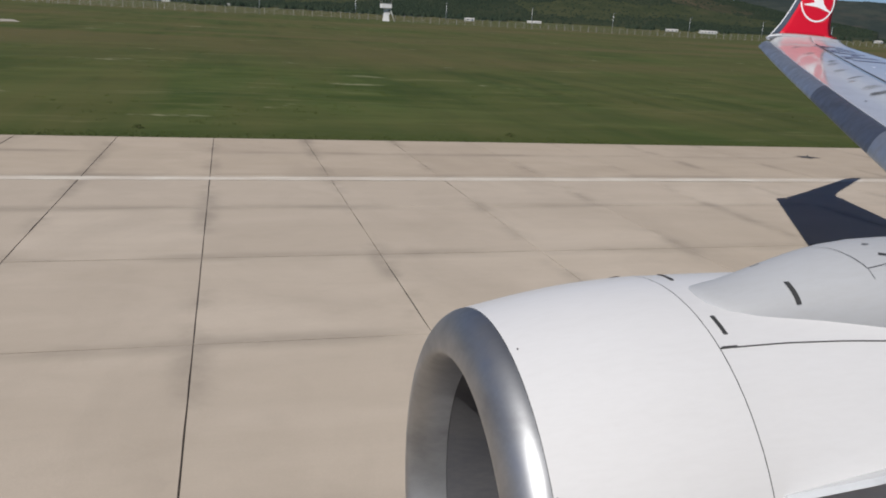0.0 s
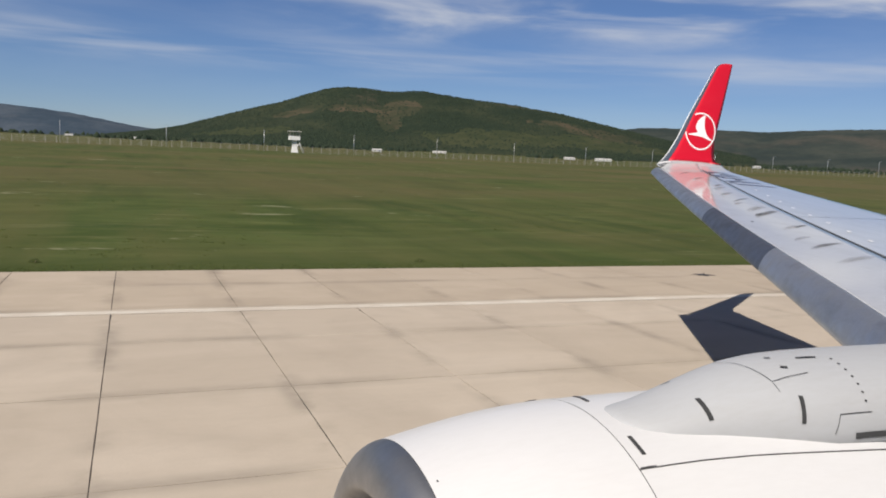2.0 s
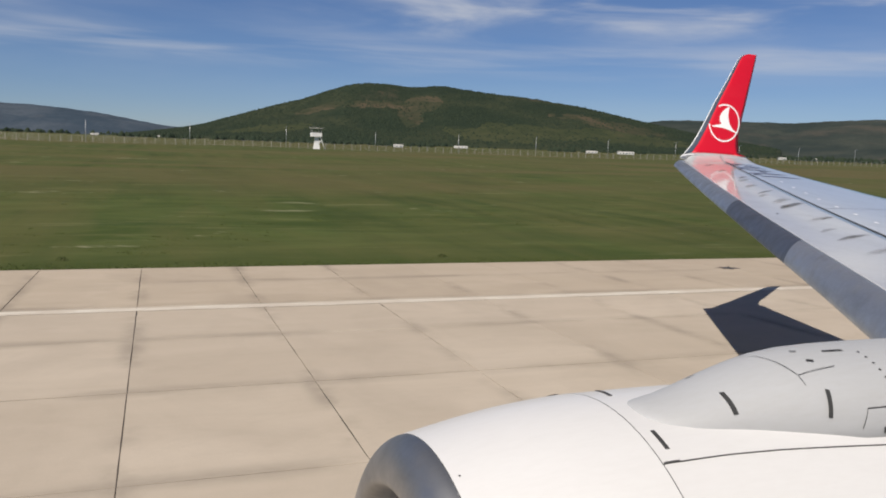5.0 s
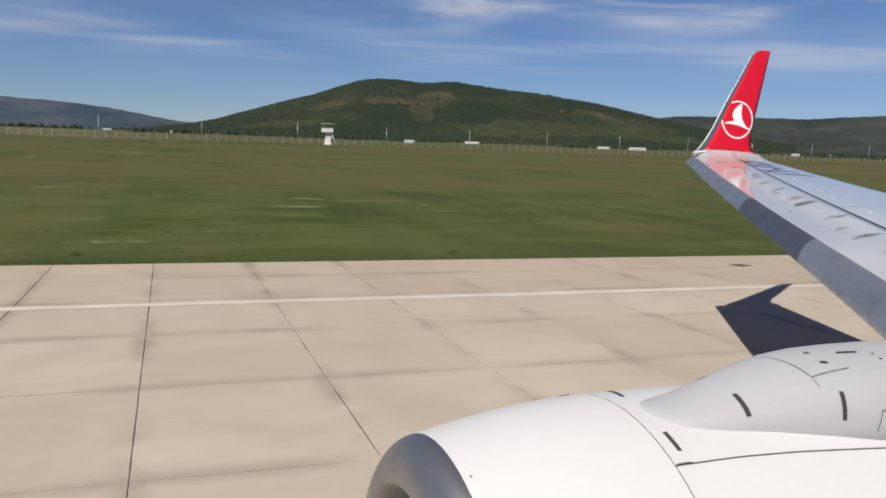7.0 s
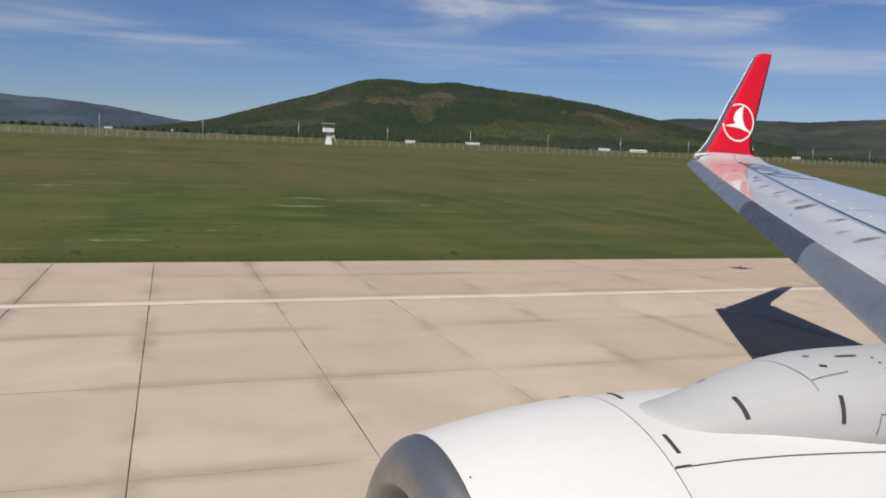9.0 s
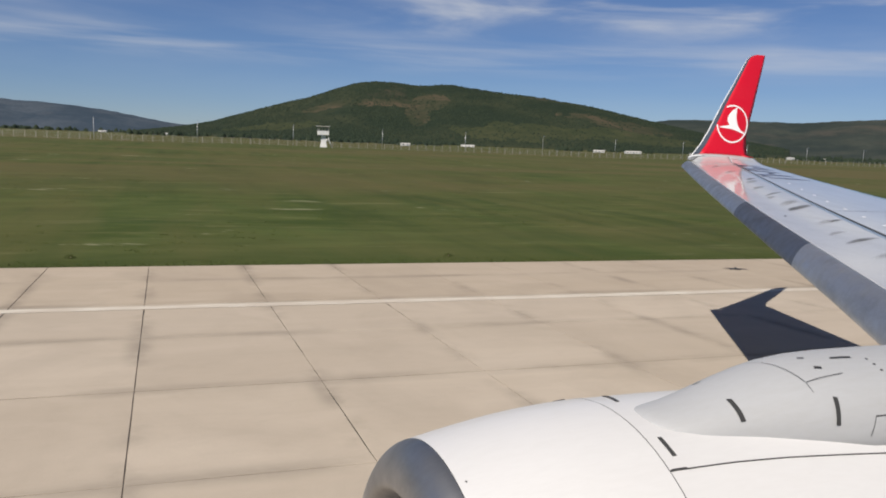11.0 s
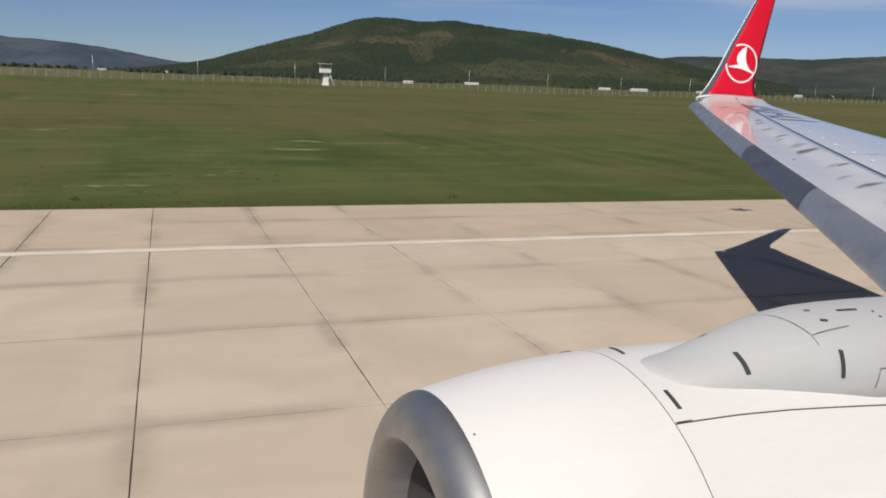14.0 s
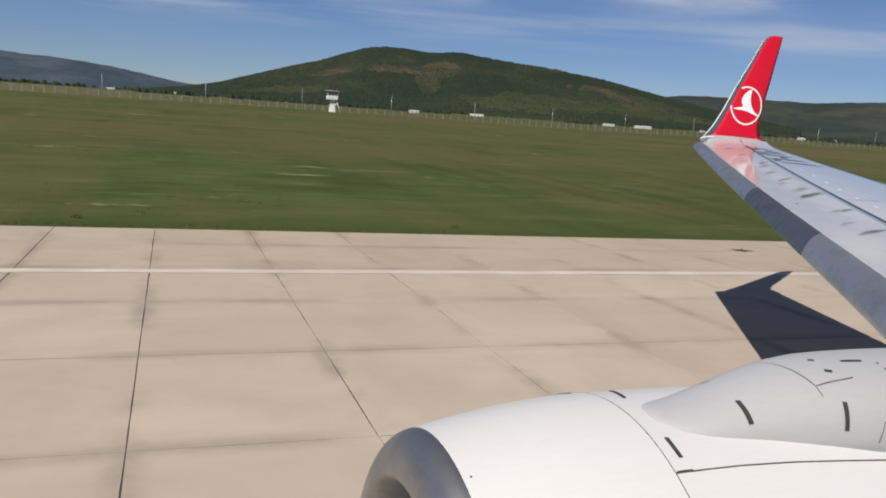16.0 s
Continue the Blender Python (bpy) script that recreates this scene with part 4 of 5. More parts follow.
def watch_tower(x, y):
    top = empty("watchtower", pose(x, y, on_land(x, y)))
    rings = [[(sx * w, sy * w, z) for sx, sy in ((-1, -1), (1, -1), (1, 1), (-1, 1))] for w, z in ((1.35, -0.4), (0.95, 2.4), (0.85, 5.4))]
    v, f = loft(rings)
    mesh_ob("shaft", v, f, M_WALLW, top, False, "white rendered shaft")
    box("platform", -2.4, 2.0, -1.9, 1.9, 5.3, 5.6, M_WALLW, top, 0.03)
    for nm, b in (("parapet", (-2.4, 2.0, -1.9, -1.75)), ("parapet", (-2.4, 2.0, 1.75, 1.9)), ("parapet", (-2.4, -2.25, -1.74, 1.74)), ("parapet", (1.85, 2.0, -1.74, 1.74))):
        box(nm, *b, 5.6, 7.0, M_WALLW, top, 0.02)
    for px, py in ((-2.2, -1.7), (1.8, -1.7), (-2.2, 1.7), (1.8, 1.7)):
        box("corner_post", px - 0.1, px + 0.1, py - 0.1, py + 0.1, 7.0, 8.9, M_POST, top)
    box("bench", -1.5, 1.1, -0.5, 0.9, 5.6, 7.1, M_WALLW, top, 0.03, "white inner wall")
    for px in (-0.9, 0.4):
        box("mullion", px - 0.06, px + 0.06, -1.72, -1.6, 7.0, 8.9, M_POST, top)
    box("roof", -2.9, 2.5, -2.4, 2.4, 8.9, 9.12, M_ROOF, top, 0.06, "flat pale roof")
    bm = bmesh.new()
    for k in range(18):
        add_box(bm, 1.3 + 0.12 * k, 1.62 + 0.12 * k, -1.2, -0.3, 5.25 - 0.30 * k, 5.33 - 0.30 * k)
    stair = part("stair", bm, M_WALLW, top, "steep white outside stair")
    for y in (-1.26, -0.24):
        rod("stringer", (1.35, y, 5.45), (3.6, y, -0.2), 0.11, M_WALLW, stair, 0.11, 6)
    return tagged(top, "white watchtower with a flat roof and outside stair by the fence", "watchtower")


watch_tower(66, 352)
watch_tower(-430, 352)


def fence():
    top = empty("perimeter_fence", pose(0, 362, 0))
    tagged(top, "perimeter fence of pale concrete posts and wire", "fence")
    bm = bmesh.new()
    add_box(bm, -0.075, 0.075, -0.075, 0.075, -0.5, 2.5, 0.01)
    tube(bm, (0, 0, 2.45), (0, -0.35, 2.85), 0.07, 0.05, 6)
    post = part("post", bm, M_POST, top)
    me = post.data
    xs = [-180 + 4.0 * k for k in range(190)]
    post.location = (xs[0], 0, on_land(xs[0], 362))
    for x in xs[1:]:
        p = new("post", me)
        p.parent = top
        p.location = (x, 0, on_land(x, 362))
    for h in (0.4, 1.0, 1.6, 2.2, 2.6):
        verts, faces = [], []
        for k, x in enumerate(xs):
            z = on_land(x, 362) + h
            verts += [(x, -0.012, z), (x, 0.012, z), (x, 0, z + 0.024)]
            if k:
                b = 3 * k
                for j in range(3):
                    faces.append((b - 3 + j, b - 3 + (j + 1) % 3, b + (j + 1) % 3, b + j))
        mesh_ob("wire", verts, faces, M_WIRE, top)


fence()


def fence_lamp():
    top = empty("fence_lamp")
    rod("pole", (0, 0, -0.3), (0, 0, 9.0), 0.11, M_STEEL, top, 0.07, 8)
    rod("arm", (0, 0, 8.9), (0, -1.0, 9.3), 0.05, M_STEEL, top, 0.05, 6)
    box("lamp_head", -0.14, 0.14, -1.6, -0.9, 9.25, 9.42, M_LAMP, top, 0.03)
    return tagged(top, "slim grey lamp pole along the fence", "lamp pole", "lamp poles along the fence")


l0 = fence_lamp()
for k in range(16):
    x = -150 + 41 * k
    m = pose(x, 366, on_land(x, 366))
    if k:
        copy_thing(l0, m)
    else:
        l0.matrix_world = m


def windsock(x, y):
    top = empty("windsock", pose(x, y, on_land(x, y)))
    rod("pole", (0, 0, -0.2), (0, 0, 5.0), 0.075, M_POLE_RED, top, 0.05, 10, "red painted pole")
    box("base", -0.5, 0.5, -0.5, 0.5, -0.2, 0.25, M_POLE_RED, top, 0.04)
    rod("ring", (0, 0, 4.9), (0.12, 0, 4.9), 0.42, M_STEEL, top, 0.42, 20)
    rings = []
    for k, (dx, dz, r) in enumerate(((0.1, 4.9, 0.42), (0.5, 4.72, 0.38), (0.85, 4.35, 0.33), (1.05, 3.8, 0.27), (1.1, 3.2, 0.2))):
        tip = radians(-k * 20)
        rings.append([(dx + r * math.sin(a) * math.sin(tip), r * math.cos(a), dz + r * math.sin(a) * math.cos(tip)) for a in [2 * math.pi * q / 16 for q in range(16)]])
    v, f = loft(rings, True, False)
    cloth = mesh_ob("cloth", v, f, M_ORANGE, top, True, "limp red fabric sock")
    v, f = loft([[(p[0], p[1] * 1.03, p[2]) for p in r] for r in rings[2:4]], True, False)
    mesh_ob("band", [(a * 1.004, b * 1.02, c) for a, b, c in v], f, M_WALLW, cloth, True, "white band")
    return tagged(top, "faded red windsock hanging on a red pole in the grass", "windsock")


windsock(-195, 78)


def board(name, x, y, w, h, material, label, cat, rz=0.0, glyph=False):
    top = empty(name, pose(x, y, on_land(x, y), 0, 0, rz))
    box("panel", -w / 2, w / 2, -0.09, 0.09, 0.35, 0.35 + h, material, top, 0.02)
    for s in (-0.35, 0.35):
        rod("leg", (s * w, 0, -0.2), (s * w, 0, 0.36), 0.03, M_STEEL, top, seg=8)
    if glyph:
        box("bar", -w * 0.22, -w * 0.12, -0.098, -0.088, 0.35 + h * 0.3, 0.35 + h * 0.75, M_BLACK, top)
        box("bar", 0.0, w * 0.12, -0.098, -0.088, 0.35 + h * 0.3, 0.35 + h * 0.75, M_BLACK, top)
        box("bar", -w * 0.11, -0.001, -0.098, -0.088, 0.35 + h * 0.47, 0.35 + h * 0.55, M_BLACK, top)
    tagged(top, label, cat)


board("taxiway_sign", -199, 31.5, 0.85, 0.95, M_YELLOW, "yellow taxiway sign with black bars on short legs", "sign", 0, True)
board("marker_board", -126, 60, 1.6, 0.6, M_WALLW, "low white marker board in the grass", "marker")
board("marker_board", -142, 74, 0.5, 0.7, M_WALLW, "small white marker box in the grass", "marker")


def marker_post(x, y):
    """A squat white post with a hooked cap, and its small cable box."""
    top = empty("marker_post", pose(x, y, on_land(x, y)))
    rings = []
    for z, w in ((-0.15, 0.105), (0.0, 0.105), (0.1, 0.10), (0.84, 0.09), (0.86, 0.085)):
        rings.append([(w * math.cos(a), w * math.sin(a), z) for a in [2 * math.pi * q / 16 for q in range(16)]])
    v, f = loft(rings)
    shaft = mesh_ob("shaft", v, f, M_WALLW, top, True, "white painted round shaft")
    bm = bmesh.new()
    pts = [(0.02 + 0.2 * math.sin(radians(a)), 0, 0.8 + 0.14 * math.sin(radians(90 - abs(a - 40) * 0.9))) for a in range(-20, 101, 15)]
    for a, b in zip(pts, pts[1:]):
        tube(bm, a, b, 0.045, 0.04, 8)
    part("hooked_cap", bm, M_WALLW, shaft, "bent white cap")
    box("footing", -0.2, 0.22, -0.18, 0.18, -0.2, 0.03, M_POST, top, 0.02)
    return tagged(top, "squat white marker post with a hooked cap in the grass", "marker post")


marker_post(-10.5, 30.8)


def culvert(x, y):
    top = empty("culvert", pose(x, y, on_land(x, y)))
    box("headwall", -2.2, 2.2, 0.35, 0.65, -0.4, 1.1, M_WALLW, top, 0.04, "pale concrete headwall")
    for s in (-1, 1):
        box("wing_wall", s * 2.0 - 0.15, s * 2.0 + 0.15, -0.9, 0.34, -0.4, 0.8, M_WALLW, top, 0.03)
    rod("pipe", (0, 0.2, 0.25), (0, 0.34, 0.25), 0.45, M_BLACK, top, seg=20, label="dark pipe mouth")
    tagged(top, "small pale concrete culvert with a dark mouth in the grass", "culvert")


culvert(452, 112)


def house(x, y, w, d, h, roof, rz, label):
    top = empty("farm_building", pose(x, y, on_land(x, y) - 0.5, 0, 0, rz))
    wall = box("wall", -w / 2, w / 2, -d / 2, d / 2, 0, h, M_WALLW, top)
    bm = bmesh.new()
    o = 0.5
    ridge_h = h + d * 0.22
    vs = [bm.verts.new(p) for p in ((-w / 2 - o, -d / 2 - o, h - 0.1), (w / 2 + o, -d / 2 - o, h - 0.1), (w / 2 + o, d / 2 + o, h - 0.1), (-w / 2 - o, d / 2 + o, h - 0.1), (-w / 2 - o, 0, ridge_h), (w / 2 + o, 0, ridge_h))]
    for q in ((0, 1, 5, 4), (2, 3, 4, 5), (1, 2, 5), (3, 0, 4), (3, 2, 1, 0)):
        bm.faces.new([vs[i] for i in q])
    part("roof", bm, roof, top)
    n = max(2, int(w / 4))
    for k in range(n):
        cx = -w / 2 + w * (k + 0.5) / n
        if k == n // 2:
            box("door", cx - 0.6, cx + 0.6, -d / 2 - 0.05, -d / 2 + 0.1, 0.5, 2.6, M_LAMP, wall)
        else:
            box("window", cx - 0.6, cx + 0.6, -d / 2 - 0.05, -d / 2 + 0.1, h * 0.45, h * 0.45 + 1.2, M_GLASS, wall)
    tagged(top, label, "building")


for az, d, w, dp, h, roof, rz in ((-3.7, 1500, 16, 9, 4, M_ROOF, -8), (0.3, 1350, 14, 8, 4, M_ROOF, 4), (2.2, 1450, 10, 8, 4, M_TILE, 0), (10.6, 1250, 22, 10, 4.5, M_ROOF, 8), (16.3, 900, 13, 8, 5, M_ROOF, 14), (20.7, 1200, 26, 10, 4.5, M_ROOF, -4), (29.8, 1150, 20, 10, 5, M_ROOF, 18), (32.1, 1150, 30, 11, 5.5, M_ROOF, 24), (38.5, 1250, 16, 9, 5, M_TILE, 30), (42.1, 1200, 12, 9, 5, M_ROOF, 35), (44.1, 1150, 24, 10, 5.5, M_ROOF, 38), (36.0, 1300, 10, 8, 4.5, M_ROOF, 40)):
    house(d * math.sin(radians(az)), d * math.cos(radians(az)), w * 0.75, dp * 0.6, h * 0.5, roof, -az + rz, "low white building with a pale roof below the hill" if roof is M_ROOF else "low white building with a red tile roof below the hill")


# ---- runway markings ----
def marking(name, x0, x1, y0, y1, material, label, lift=0.006, step=6.0):
    n = max(1, int((x1 - x0) / step))
    verts, faces = [], []
    for k in range(n + 1):
        x = x0 + (x1 - x0) * k / n
        verts += [(x, y0, pave_z(y0) + lift), (x, y1, pave_z(y1) + lift)]
        if k:
            b = 2 * k
            faces.append((b - 2, b - 1, b + 1, b))
    return tagged(mesh_ob(name, verts, faces, material), label, "runway marking", kind="structure")


marking("edge_line", -600, 900, 20.10, 20.54, M_PAINT, "worn white runway edge line")
marking("edge_line", -600, 900, -23.9, -23.3, M_PAINT, "worn white runway edge line")
for k in range(-8, 16):
    marking("centre_line", k * 50.0, k * 50.0 + 30, CROWN + 0.01, CROWN + 0.46, M_PAINT, "worn white centre line dash")
for y in (9.64, 13.3):
    marking("touchdown_bar", 596, 618, y, y + 1.72, M_PAINT, "worn white touchdown marking")
for y in (4.5, 9.6):
    marking("aiming_block", 405, 450, y, y + 4.0, M_PAINT, "worn white aiming block")


def tyre_tracks():
    """Faint curved rubber traces where vehicles turned on the runway."""
    for r, dx in ((16, 0), (17.2, 1.5), (22, -6), (23.3, -5)):
        verts, faces = [], []
        for k in range(41):
            a = radians(15 + 70 * k / 40)
            for w in (-0.14, 0.14):
                x, y = 575 + dx + (r + w) * math.sin(a), -1.5 + (r + w) * math.cos(a)
                verts.append((x, y, pave_z(y) + 0.005))
            if k:
                faces.append((2 * k - 2, 2 * k - 1, 2 * k + 1, 2 * k))
        tagged(mesh_ob("tyre_track", verts, faces, M_TRACK), "faint dark curved tyre track on the concrete", "tyre track", kind="structure")


tyre_tracks()


def edge_light(x):
    top = empty("runway_light", pose(x, 24.9, pave_z(24.9)))
    bm = bmesh.new()
    bmesh.ops.create_cone(bm, cap_ends=True, segments=16, radius1=0.22, radius2=0.16, depth=0.03, matrix=Matrix.Translation((0, 0, 0.015)))
    part("base", bm, M_MARK, top)
    rod("stem", (0, 0, 0.025), (0, 0, 0.04), 0.05, M_MARK, top)
    bm = bmesh.new()
    bmesh.ops.create_uvsphere(bm, u_segments=12, v_segments=8, radius=0.035, matrix=Matrix.Translation((0, 0, 0.045)))
    part("lens", bm, M_GLASS, top, "small dark lens", True)
    verts, faces = [], []
    for k in range(20):
        a = 2 * math.pi * k / 20
        r = 0.30 + 0.32 * noise.noise(Vector((math.cos(a) * 2.5, math.sin(a) * 2.5, x)))
        verts.append((r * math.cos(a) * 1.5, r * math.sin(a) * 0.9, 0.007 - FALL * r * math.sin(a) * 0.9))
    mesh_ob("stain", verts, [tuple(range(20))], M_RUBBER, top, False, "dark dirt stain round the light")
    return tagged(top, "small runway edge light in a dark stain on the shoulder", "runway light", "runway edge lights")


for k in range(-3, 8):
    edge_light(20.4 + 60 * k)


# ---- grass blades and woods ----
def blades(name, count, pick, h0, h1, material, seed, label, wide=0.035):
    rng = np.random.default_rng(seed)
    verts, faces = [], []
    for _ in range(count):
        x, y = pick(rng)
        z = land_z(x, y) - 0.02
        for _b in range(3):
            a = rng.uniform(0, 2 * math.pi)
            h = rng.uniform(h0, h1)
            lean = rng.uniform(0.1, 0.7) * h
            dx, dy = math.cos(a), math.sin(a)
            ox, oy = rng.uniform(-0.08, 0.08, 2)
            b = len(verts)
            verts += [(x + ox - dy * wide, y + oy + dx * wide, z), (x + ox + dy * wide, y + oy - dx * wide, z), (x + ox + dx * lean, y + oy + dy * lean, z + h)]
            faces.append((b, b + 1, b + 2))
    ob = mesh_ob(name, verts, faces, material)
    tagged(ob, label, "grass", kind="stuff")


def near_edge(rng):
    y = 27.68 + 1.6 * rng.random() ** 2.2
    return rng.uniform(-9, 36 + (y - 28) * 1.1), y


blades("edge_grass", 9000, near_edge, 0.015, 0.05, M_TUFT, 4, "uneven green grass along the pavement edge")


def clumps(count, seed):
    """Taller, darker tufts strewn over the near field, denser in drifts."""
    rng = np.random.default_rng(seed)
    verts, faces = [], []
    made = 0
    while made < count:
        y = 28.8 + 60 * rng.random() ** 1.4
        x = rng.uniform(-0.33 * y - 8, 1.2 * y + 10)
        if noise.fractal(Vector((x * 0.05, y * 0.08, 7.7)), 1.0, 2.0, 3) < 0.22 + 0.2 * rng.normal():
            continue
        made += 1
        wx, wy, h = rng.uniform(0.15, 0.8) ** 1.5, rng.uniform(0.15, 0.5), rng.uniform(0.015, 0.05)
        for _b in range(24):
            a, r = rng.uniform(0, 2 * math.pi), math.sqrt(rng.random())
            px, py = x + wx * r * math.cos(a), y + wy * r * math.sin(a)
            z = land_z(px, py) - 0.02
            s, t = rng.uniform(0.02, 0.05), rng.uniform(-0.06, 0.06)
            b = len(verts)
            verts += [(px - s, py, z), (px + s, py, z), (px + t, py + rng.uniform(-0.05, 0.05), z + h * rng.uniform(0.5, 1.3))]
            faces.append((b, b + 1, b + 2))
    tagged(mesh_ob("field_tufts", verts, faces, M_CLUMP), "taller darker grass tufts strewn over the field", "grass", kind="stuff")


clumps(900, 31)


def bush(x, y, s, seed):
    rng = random.Random(seed)
    top = empty("bush", pose(x, y, on_land(x, y)))
    bm = bmesh.new()
    for k in range(5):
        a = rng.uniform(0, 6.3)
        tube(bm, (0, 0, -0.05), (0.3 * s * math.cos(a), 0.3 * s * math.sin(a), 0.55 * s), 0.03 * s, 0.012 * s, 6)
    part("stem", bm, M_EARTH, top)
    verts, faces = [], []
    for k in range(420):
        a, r, h = rng.uniform(0, 6.3), 1.3 * s * math.sqrt(rng.random()), rng.uniform(0.05, 0.8) * s
        r *= math.sqrt(max(0.05, 1 - (h / s) ** 2)) * rng.uniform(0.7, 1.15)
        c = Vector((r * math.cos(a), r * math.sin(a), h * 0.9))
        q = Euler((rng.uniform(0, 3), rng.uniform(0, 3), rng.uniform(0, 6))).to_matrix()
        w = rng.uniform(0.05, 0.1) * s
        b = len(verts)
        verts += [c + q @ Vector(p) * w for p in ((-1, 0, 0), (0, -0.5, 0.1), (1, 0, 0), (0, 0.5, 0.1))]
        faces.append((b, b + 1, b + 2, b + 3))
    mesh_ob("foliage", verts, faces, M_BUSH, top)
    tagged(top, "low dark green bush in the grass", "bush")


for k, (x, y, s) in enumerate(((31, 29.6, 0.30), (10.5, 29.4, 0.16), (-3, 29.8, 0.17), (33, 33, 0.25))):
    bush(x, y, s, 20 + k)


def woods():
    """Far trees on the hill and at its foot: lumpy crowns, thinned out in clearings."""
    rng = np.random.default_rng(12)
    lump = []
    for k in range(12):
        a, b = 2 * math.pi * (k % 6) / 6 + 0.4 * (k // 6), (0.15, 0.62)[k // 6]
        r = (1.0, 0.7)[k // 6]
        lump.append((r * math.cos(a), r * math.sin(a), b))
    verts, faces = [], []

    def crown(x, y, z, w, h):
        base = len(verts)
        for px, py, pz in lump:
            j = rng.uniform(0.75, 1.25)
            verts.append((x + px * w * j, y + py * w * j, z + pz * h * rng.uniform(0.85, 1.15)))
        verts.append((x + rng.uniform(-0.2, 0.2) * w, y, z + h))
        for k in range(6):
            q = (k + 1) % 6
            faces.append((base + k, base + q, base + 6 + q, base + 6 + k))
            faces.append((base + 6 + k, base + 6 + q, base + 12))

    hill = bpy.data.objects["hill_1"].data
    hv = np.empty(len(hill.vertices) * 3)
    hill.vertices.foreach_get("co", hv)
    hv = hv.reshape(301, 111, 3)
    made = 0
    while made < 24000:
        i, j = int(rng.integers(2, 298)), int(rng.integers(4, 80))
        fi, fj = rng.random(2)
        p = hv[i, j] * (1 - fi) * (1 - fj) + hv[i + 1, j] * fi * (1 - fj) + hv[i, j + 1] * (1 - fi) * fj + hv[i + 1, j + 1] * fi * fj
        if p[2] < 14:
            continue
        az_ = math.degrees(math.atan2(p[0], p[1]))
        kind = cover(az_, (p[2] - 8) / (2900 * math.tan(radians(max(0.3, main_crest(az_))))))
        thick = noise.fractal(Vector((p[0] * 0.0042, p[1] * 0.0028, 4.4)), 1.0, 2.0, 4)
        if thick < -0.25 + 0.25 * rng.normal() or (kind and rng.random() > (0.35 if kind == 1 else 0.2)):
            continue
        w = rng.uniform(1.5, 3.6)
        crown(p[0], p[1], p[2] - 1.5, w, w * rng.uniform(1.1, 1.6))
        made += 1
    for _ in range(1500):
        az, d = rng.uniform(-14, 50), rng.uniform(1000, 1800)
        x, y = d * math.sin(radians(az)), d * math.cos(radians(az))
        if noise.noise(Vector((x * 0.006, y * 0.003, 8))) < (-0.15 if -3 < az < 9 else 0.10):
            continue
        w = rng.uniform(2.5, 5)
        crown(x, y, land_z(x, y) - 0.5, w, w * rng.uniform(1.2, 1.9))
    tagged(mesh_ob("far_woods", verts, faces, M_LEAF, None, True), "dark green woods on the hill and at its foot", "woods", kind="stuff")


woods()


# ---- runway slabs ----
SLAB_X, PHASE = 2.97, -0.45
ROWS_Y = [(-2.0, 1.8), (1.8, 5.6), (5.6, 9.4), (9.4, 13.2), (13.2, 17.0), (17.0, 20.8), (20.8, 27.65)]
DEEP = 0.12


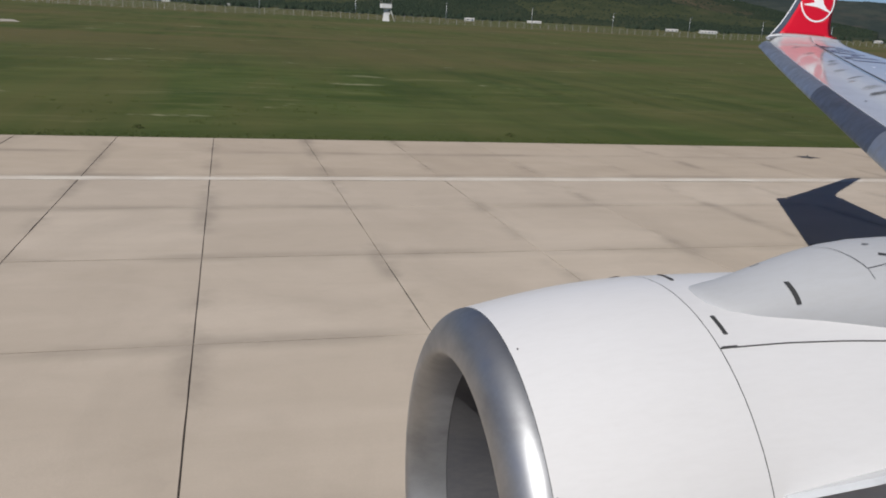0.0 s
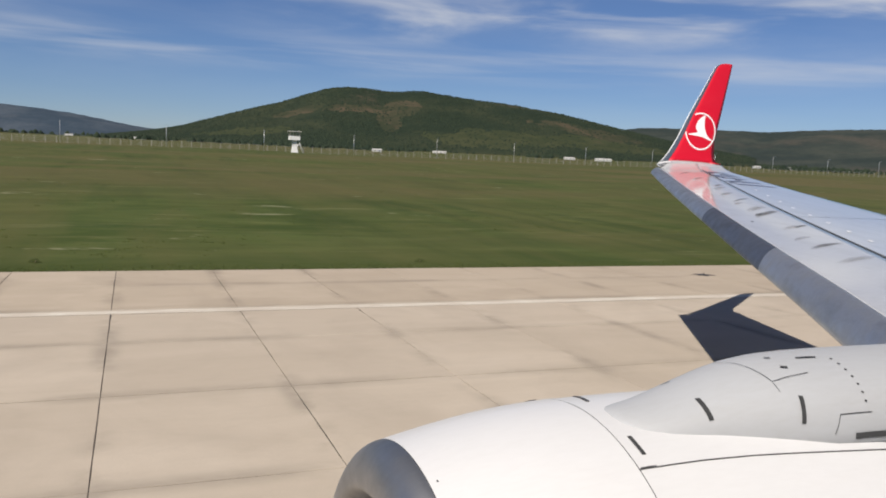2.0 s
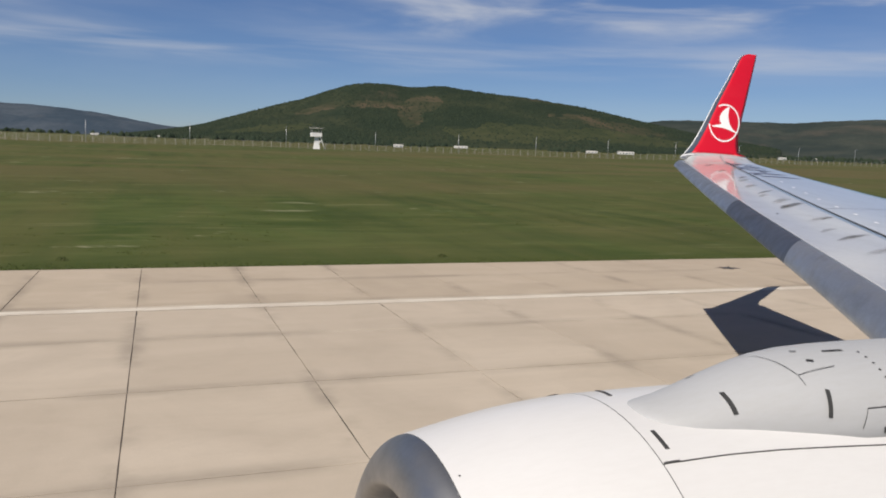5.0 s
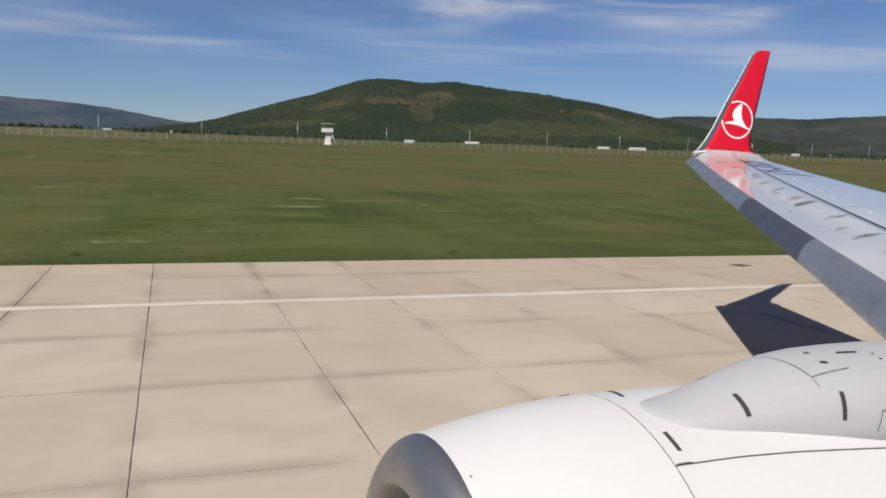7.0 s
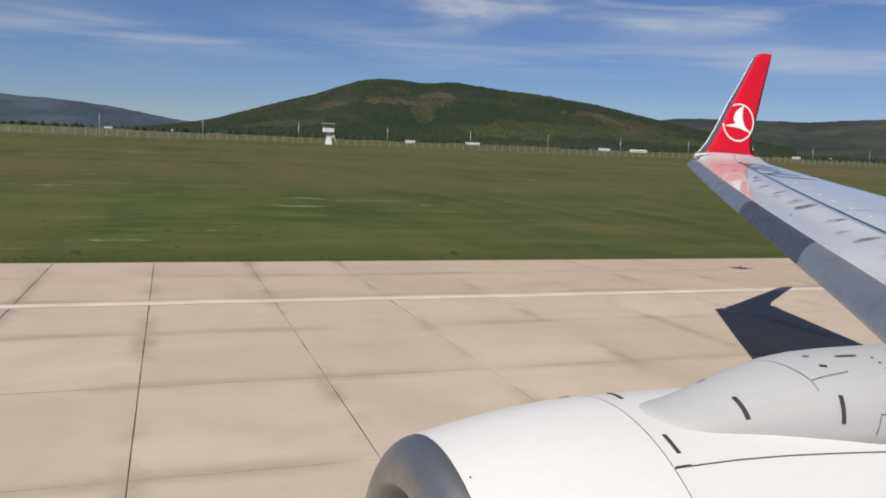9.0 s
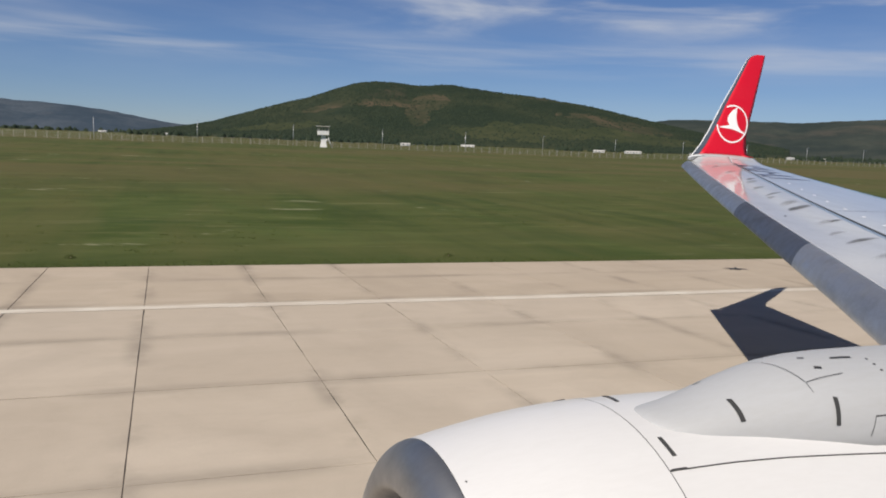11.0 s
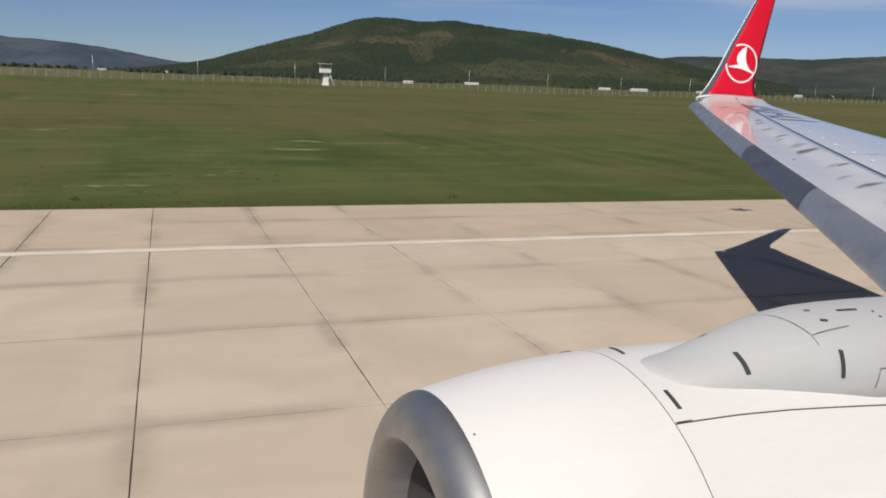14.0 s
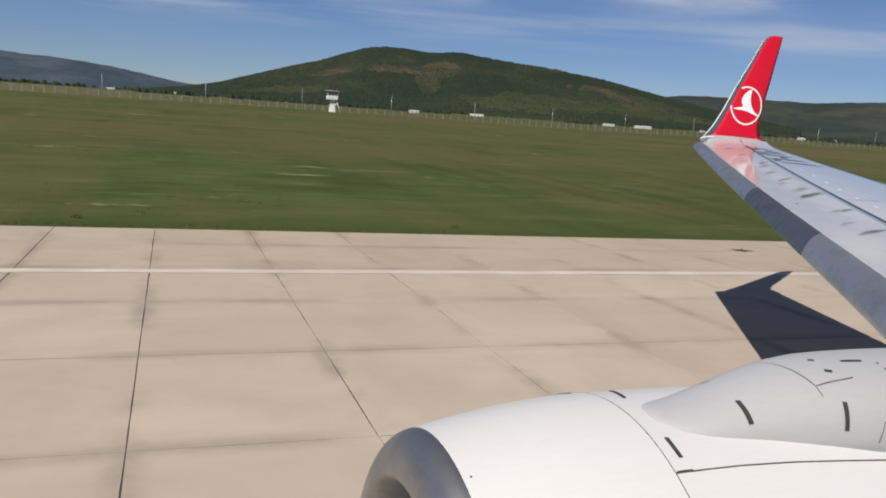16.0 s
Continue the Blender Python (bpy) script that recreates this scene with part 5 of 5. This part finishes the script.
def slab_shape(x0, x1, y0, y1, gx=0.005, gy=0.012, rag=None):
    """A slab with chamfered upper edges, its top in the plane of the cross fall; rag chips the rim."""
    c = 0.004
    x0, x1, y0, y1 = x0 + gx, x1 - gx, y0 + gy, y1 - gy
    rim = [(x0, y0, 1, 1), (x1, y0, -1, 1), (x1, y1, -1, -1), (x0, y1, 1, -1)]
    if rag:
        rim = []
        for (ax, ay, sx, sy), (bx, by, tx, ty), n in (((x0, y0, 1, 1), (x1, y0, -1, 1), 4), ((x1, y0, -1, 1), (x1, y1, -1, -1), 7), ((x1, y1, -1, -1), (x0, y1, 1, -1), 4), ((x0, y1, 1, -1), (x0, y0, 1, 1), 7)):
            for k in range(n):
                u = k / n + (rag.uniform(-0.3, 0.3) / n if k else 0)
                bite = (rag.uniform(0, 0.007) + (rag.uniform(0.006, 0.018) if rag.random() < 0.07 else 0)) if k else 0.0
                mx, my = (sx + tx) / 2 if k else sx, (sy + ty) / 2 if k else sy
                rim.append((ax + (bx - ax) * u + mx * bite, ay + (by - ay) * u + my * bite, mx, my))
    n = len(rim)
    v = []
    for inset, drop in ((c, 0.0), (0.0, c), (0.0, DEEP)):
        v += [(x + sx * inset, y + sy * inset, pave_z(y) - drop) for x, y, sx, sy in rim]
    f = [tuple(range(n))]
    for b in (0, n):
        for j in range(n):
            k = (j + 1) % n
            f.append((b + j, b + n + j, b + n + k, b + k))
    return v, f


def runway():
    base_v, base_f = [], []
    for x in (-1400, 1400):
        for y in (-30.9, CROWN, EDGE - 0.02):
            base_v.append((x, y, pave_z(y) - 0.012))
        for y in (EDGE - 0.02, -30.9):
            base_v.append((x, y, -1.2))
    for j in range(5):
        k = (j + 1) % 5
        base_f.append((j, k, 5 + k, 5 + j))
    top = mesh_ob("runway", base_v, base_f, M_SEAL)
    tagged(top, "pale jointed concrete runway with a grass edge", "runway", kind="structure")
    shapes = {}
    rng = random.Random(8)
    for y0, y1 in ROWS_Y:
        for _ in range(3):
            v, f = slab_shape(0, SLAB_X, y0, y1, rag=rng)
            me = bpy.data.meshes.new("slab")
            me.from_pydata(v, [], f)
            me.materials.append(M_SHOULDER if y0 > 20 else M_SLAB)
            shapes.setdefault((y0, y1), []).append(me)
    for kinds in shapes.values():
        for k in range(-9, 33):
            ob = new("slab", rng.choice(kinds))
            ob.parent = top
            ob.location = (PHASE + SLAB_X * k, 0, rng.uniform(-0.003, 0.002))
    verts, faces = [], []

    def more(x0, x1, y0, y1):
        v, f = slab_shape(x0, x1, y0, y1)
        b = len(verts)
        verts.extend(v)
        faces.extend([tuple(i + b for i in q) for q in f])

    for k in list(range(-60, -9)) + list(range(33, 120)):
        for y0, y1 in ROWS_Y:
            more(PHASE + SLAB_X * k, PHASE + SLAB_X * (k + 1), y0, y1)
    for k in range(-60, 120):
        for j in range(6):
            more(PHASE + SLAB_X * k, PHASE + SLAB_X * (k + 1), -5.8 - 3.8 * j, -2.0 - 3.8 * j)
        more(PHASE + SLAB_X * k, PHASE + SLAB_X * (k + 1), -30.9, -24.8)
    for xa, xb in ((-1400, PHASE - SLAB_X * 60), (PHASE + SLAB_X * 120, 1400)):
        for y0, y1 in ROWS_Y + [(-30.9, -2.0)]:
            more(xa, xb, y0, y1)
    far = mesh_ob("far_slabs", verts, faces, M_SLAB_FAR, top)
    far["kind"] = "stuff"


runway()
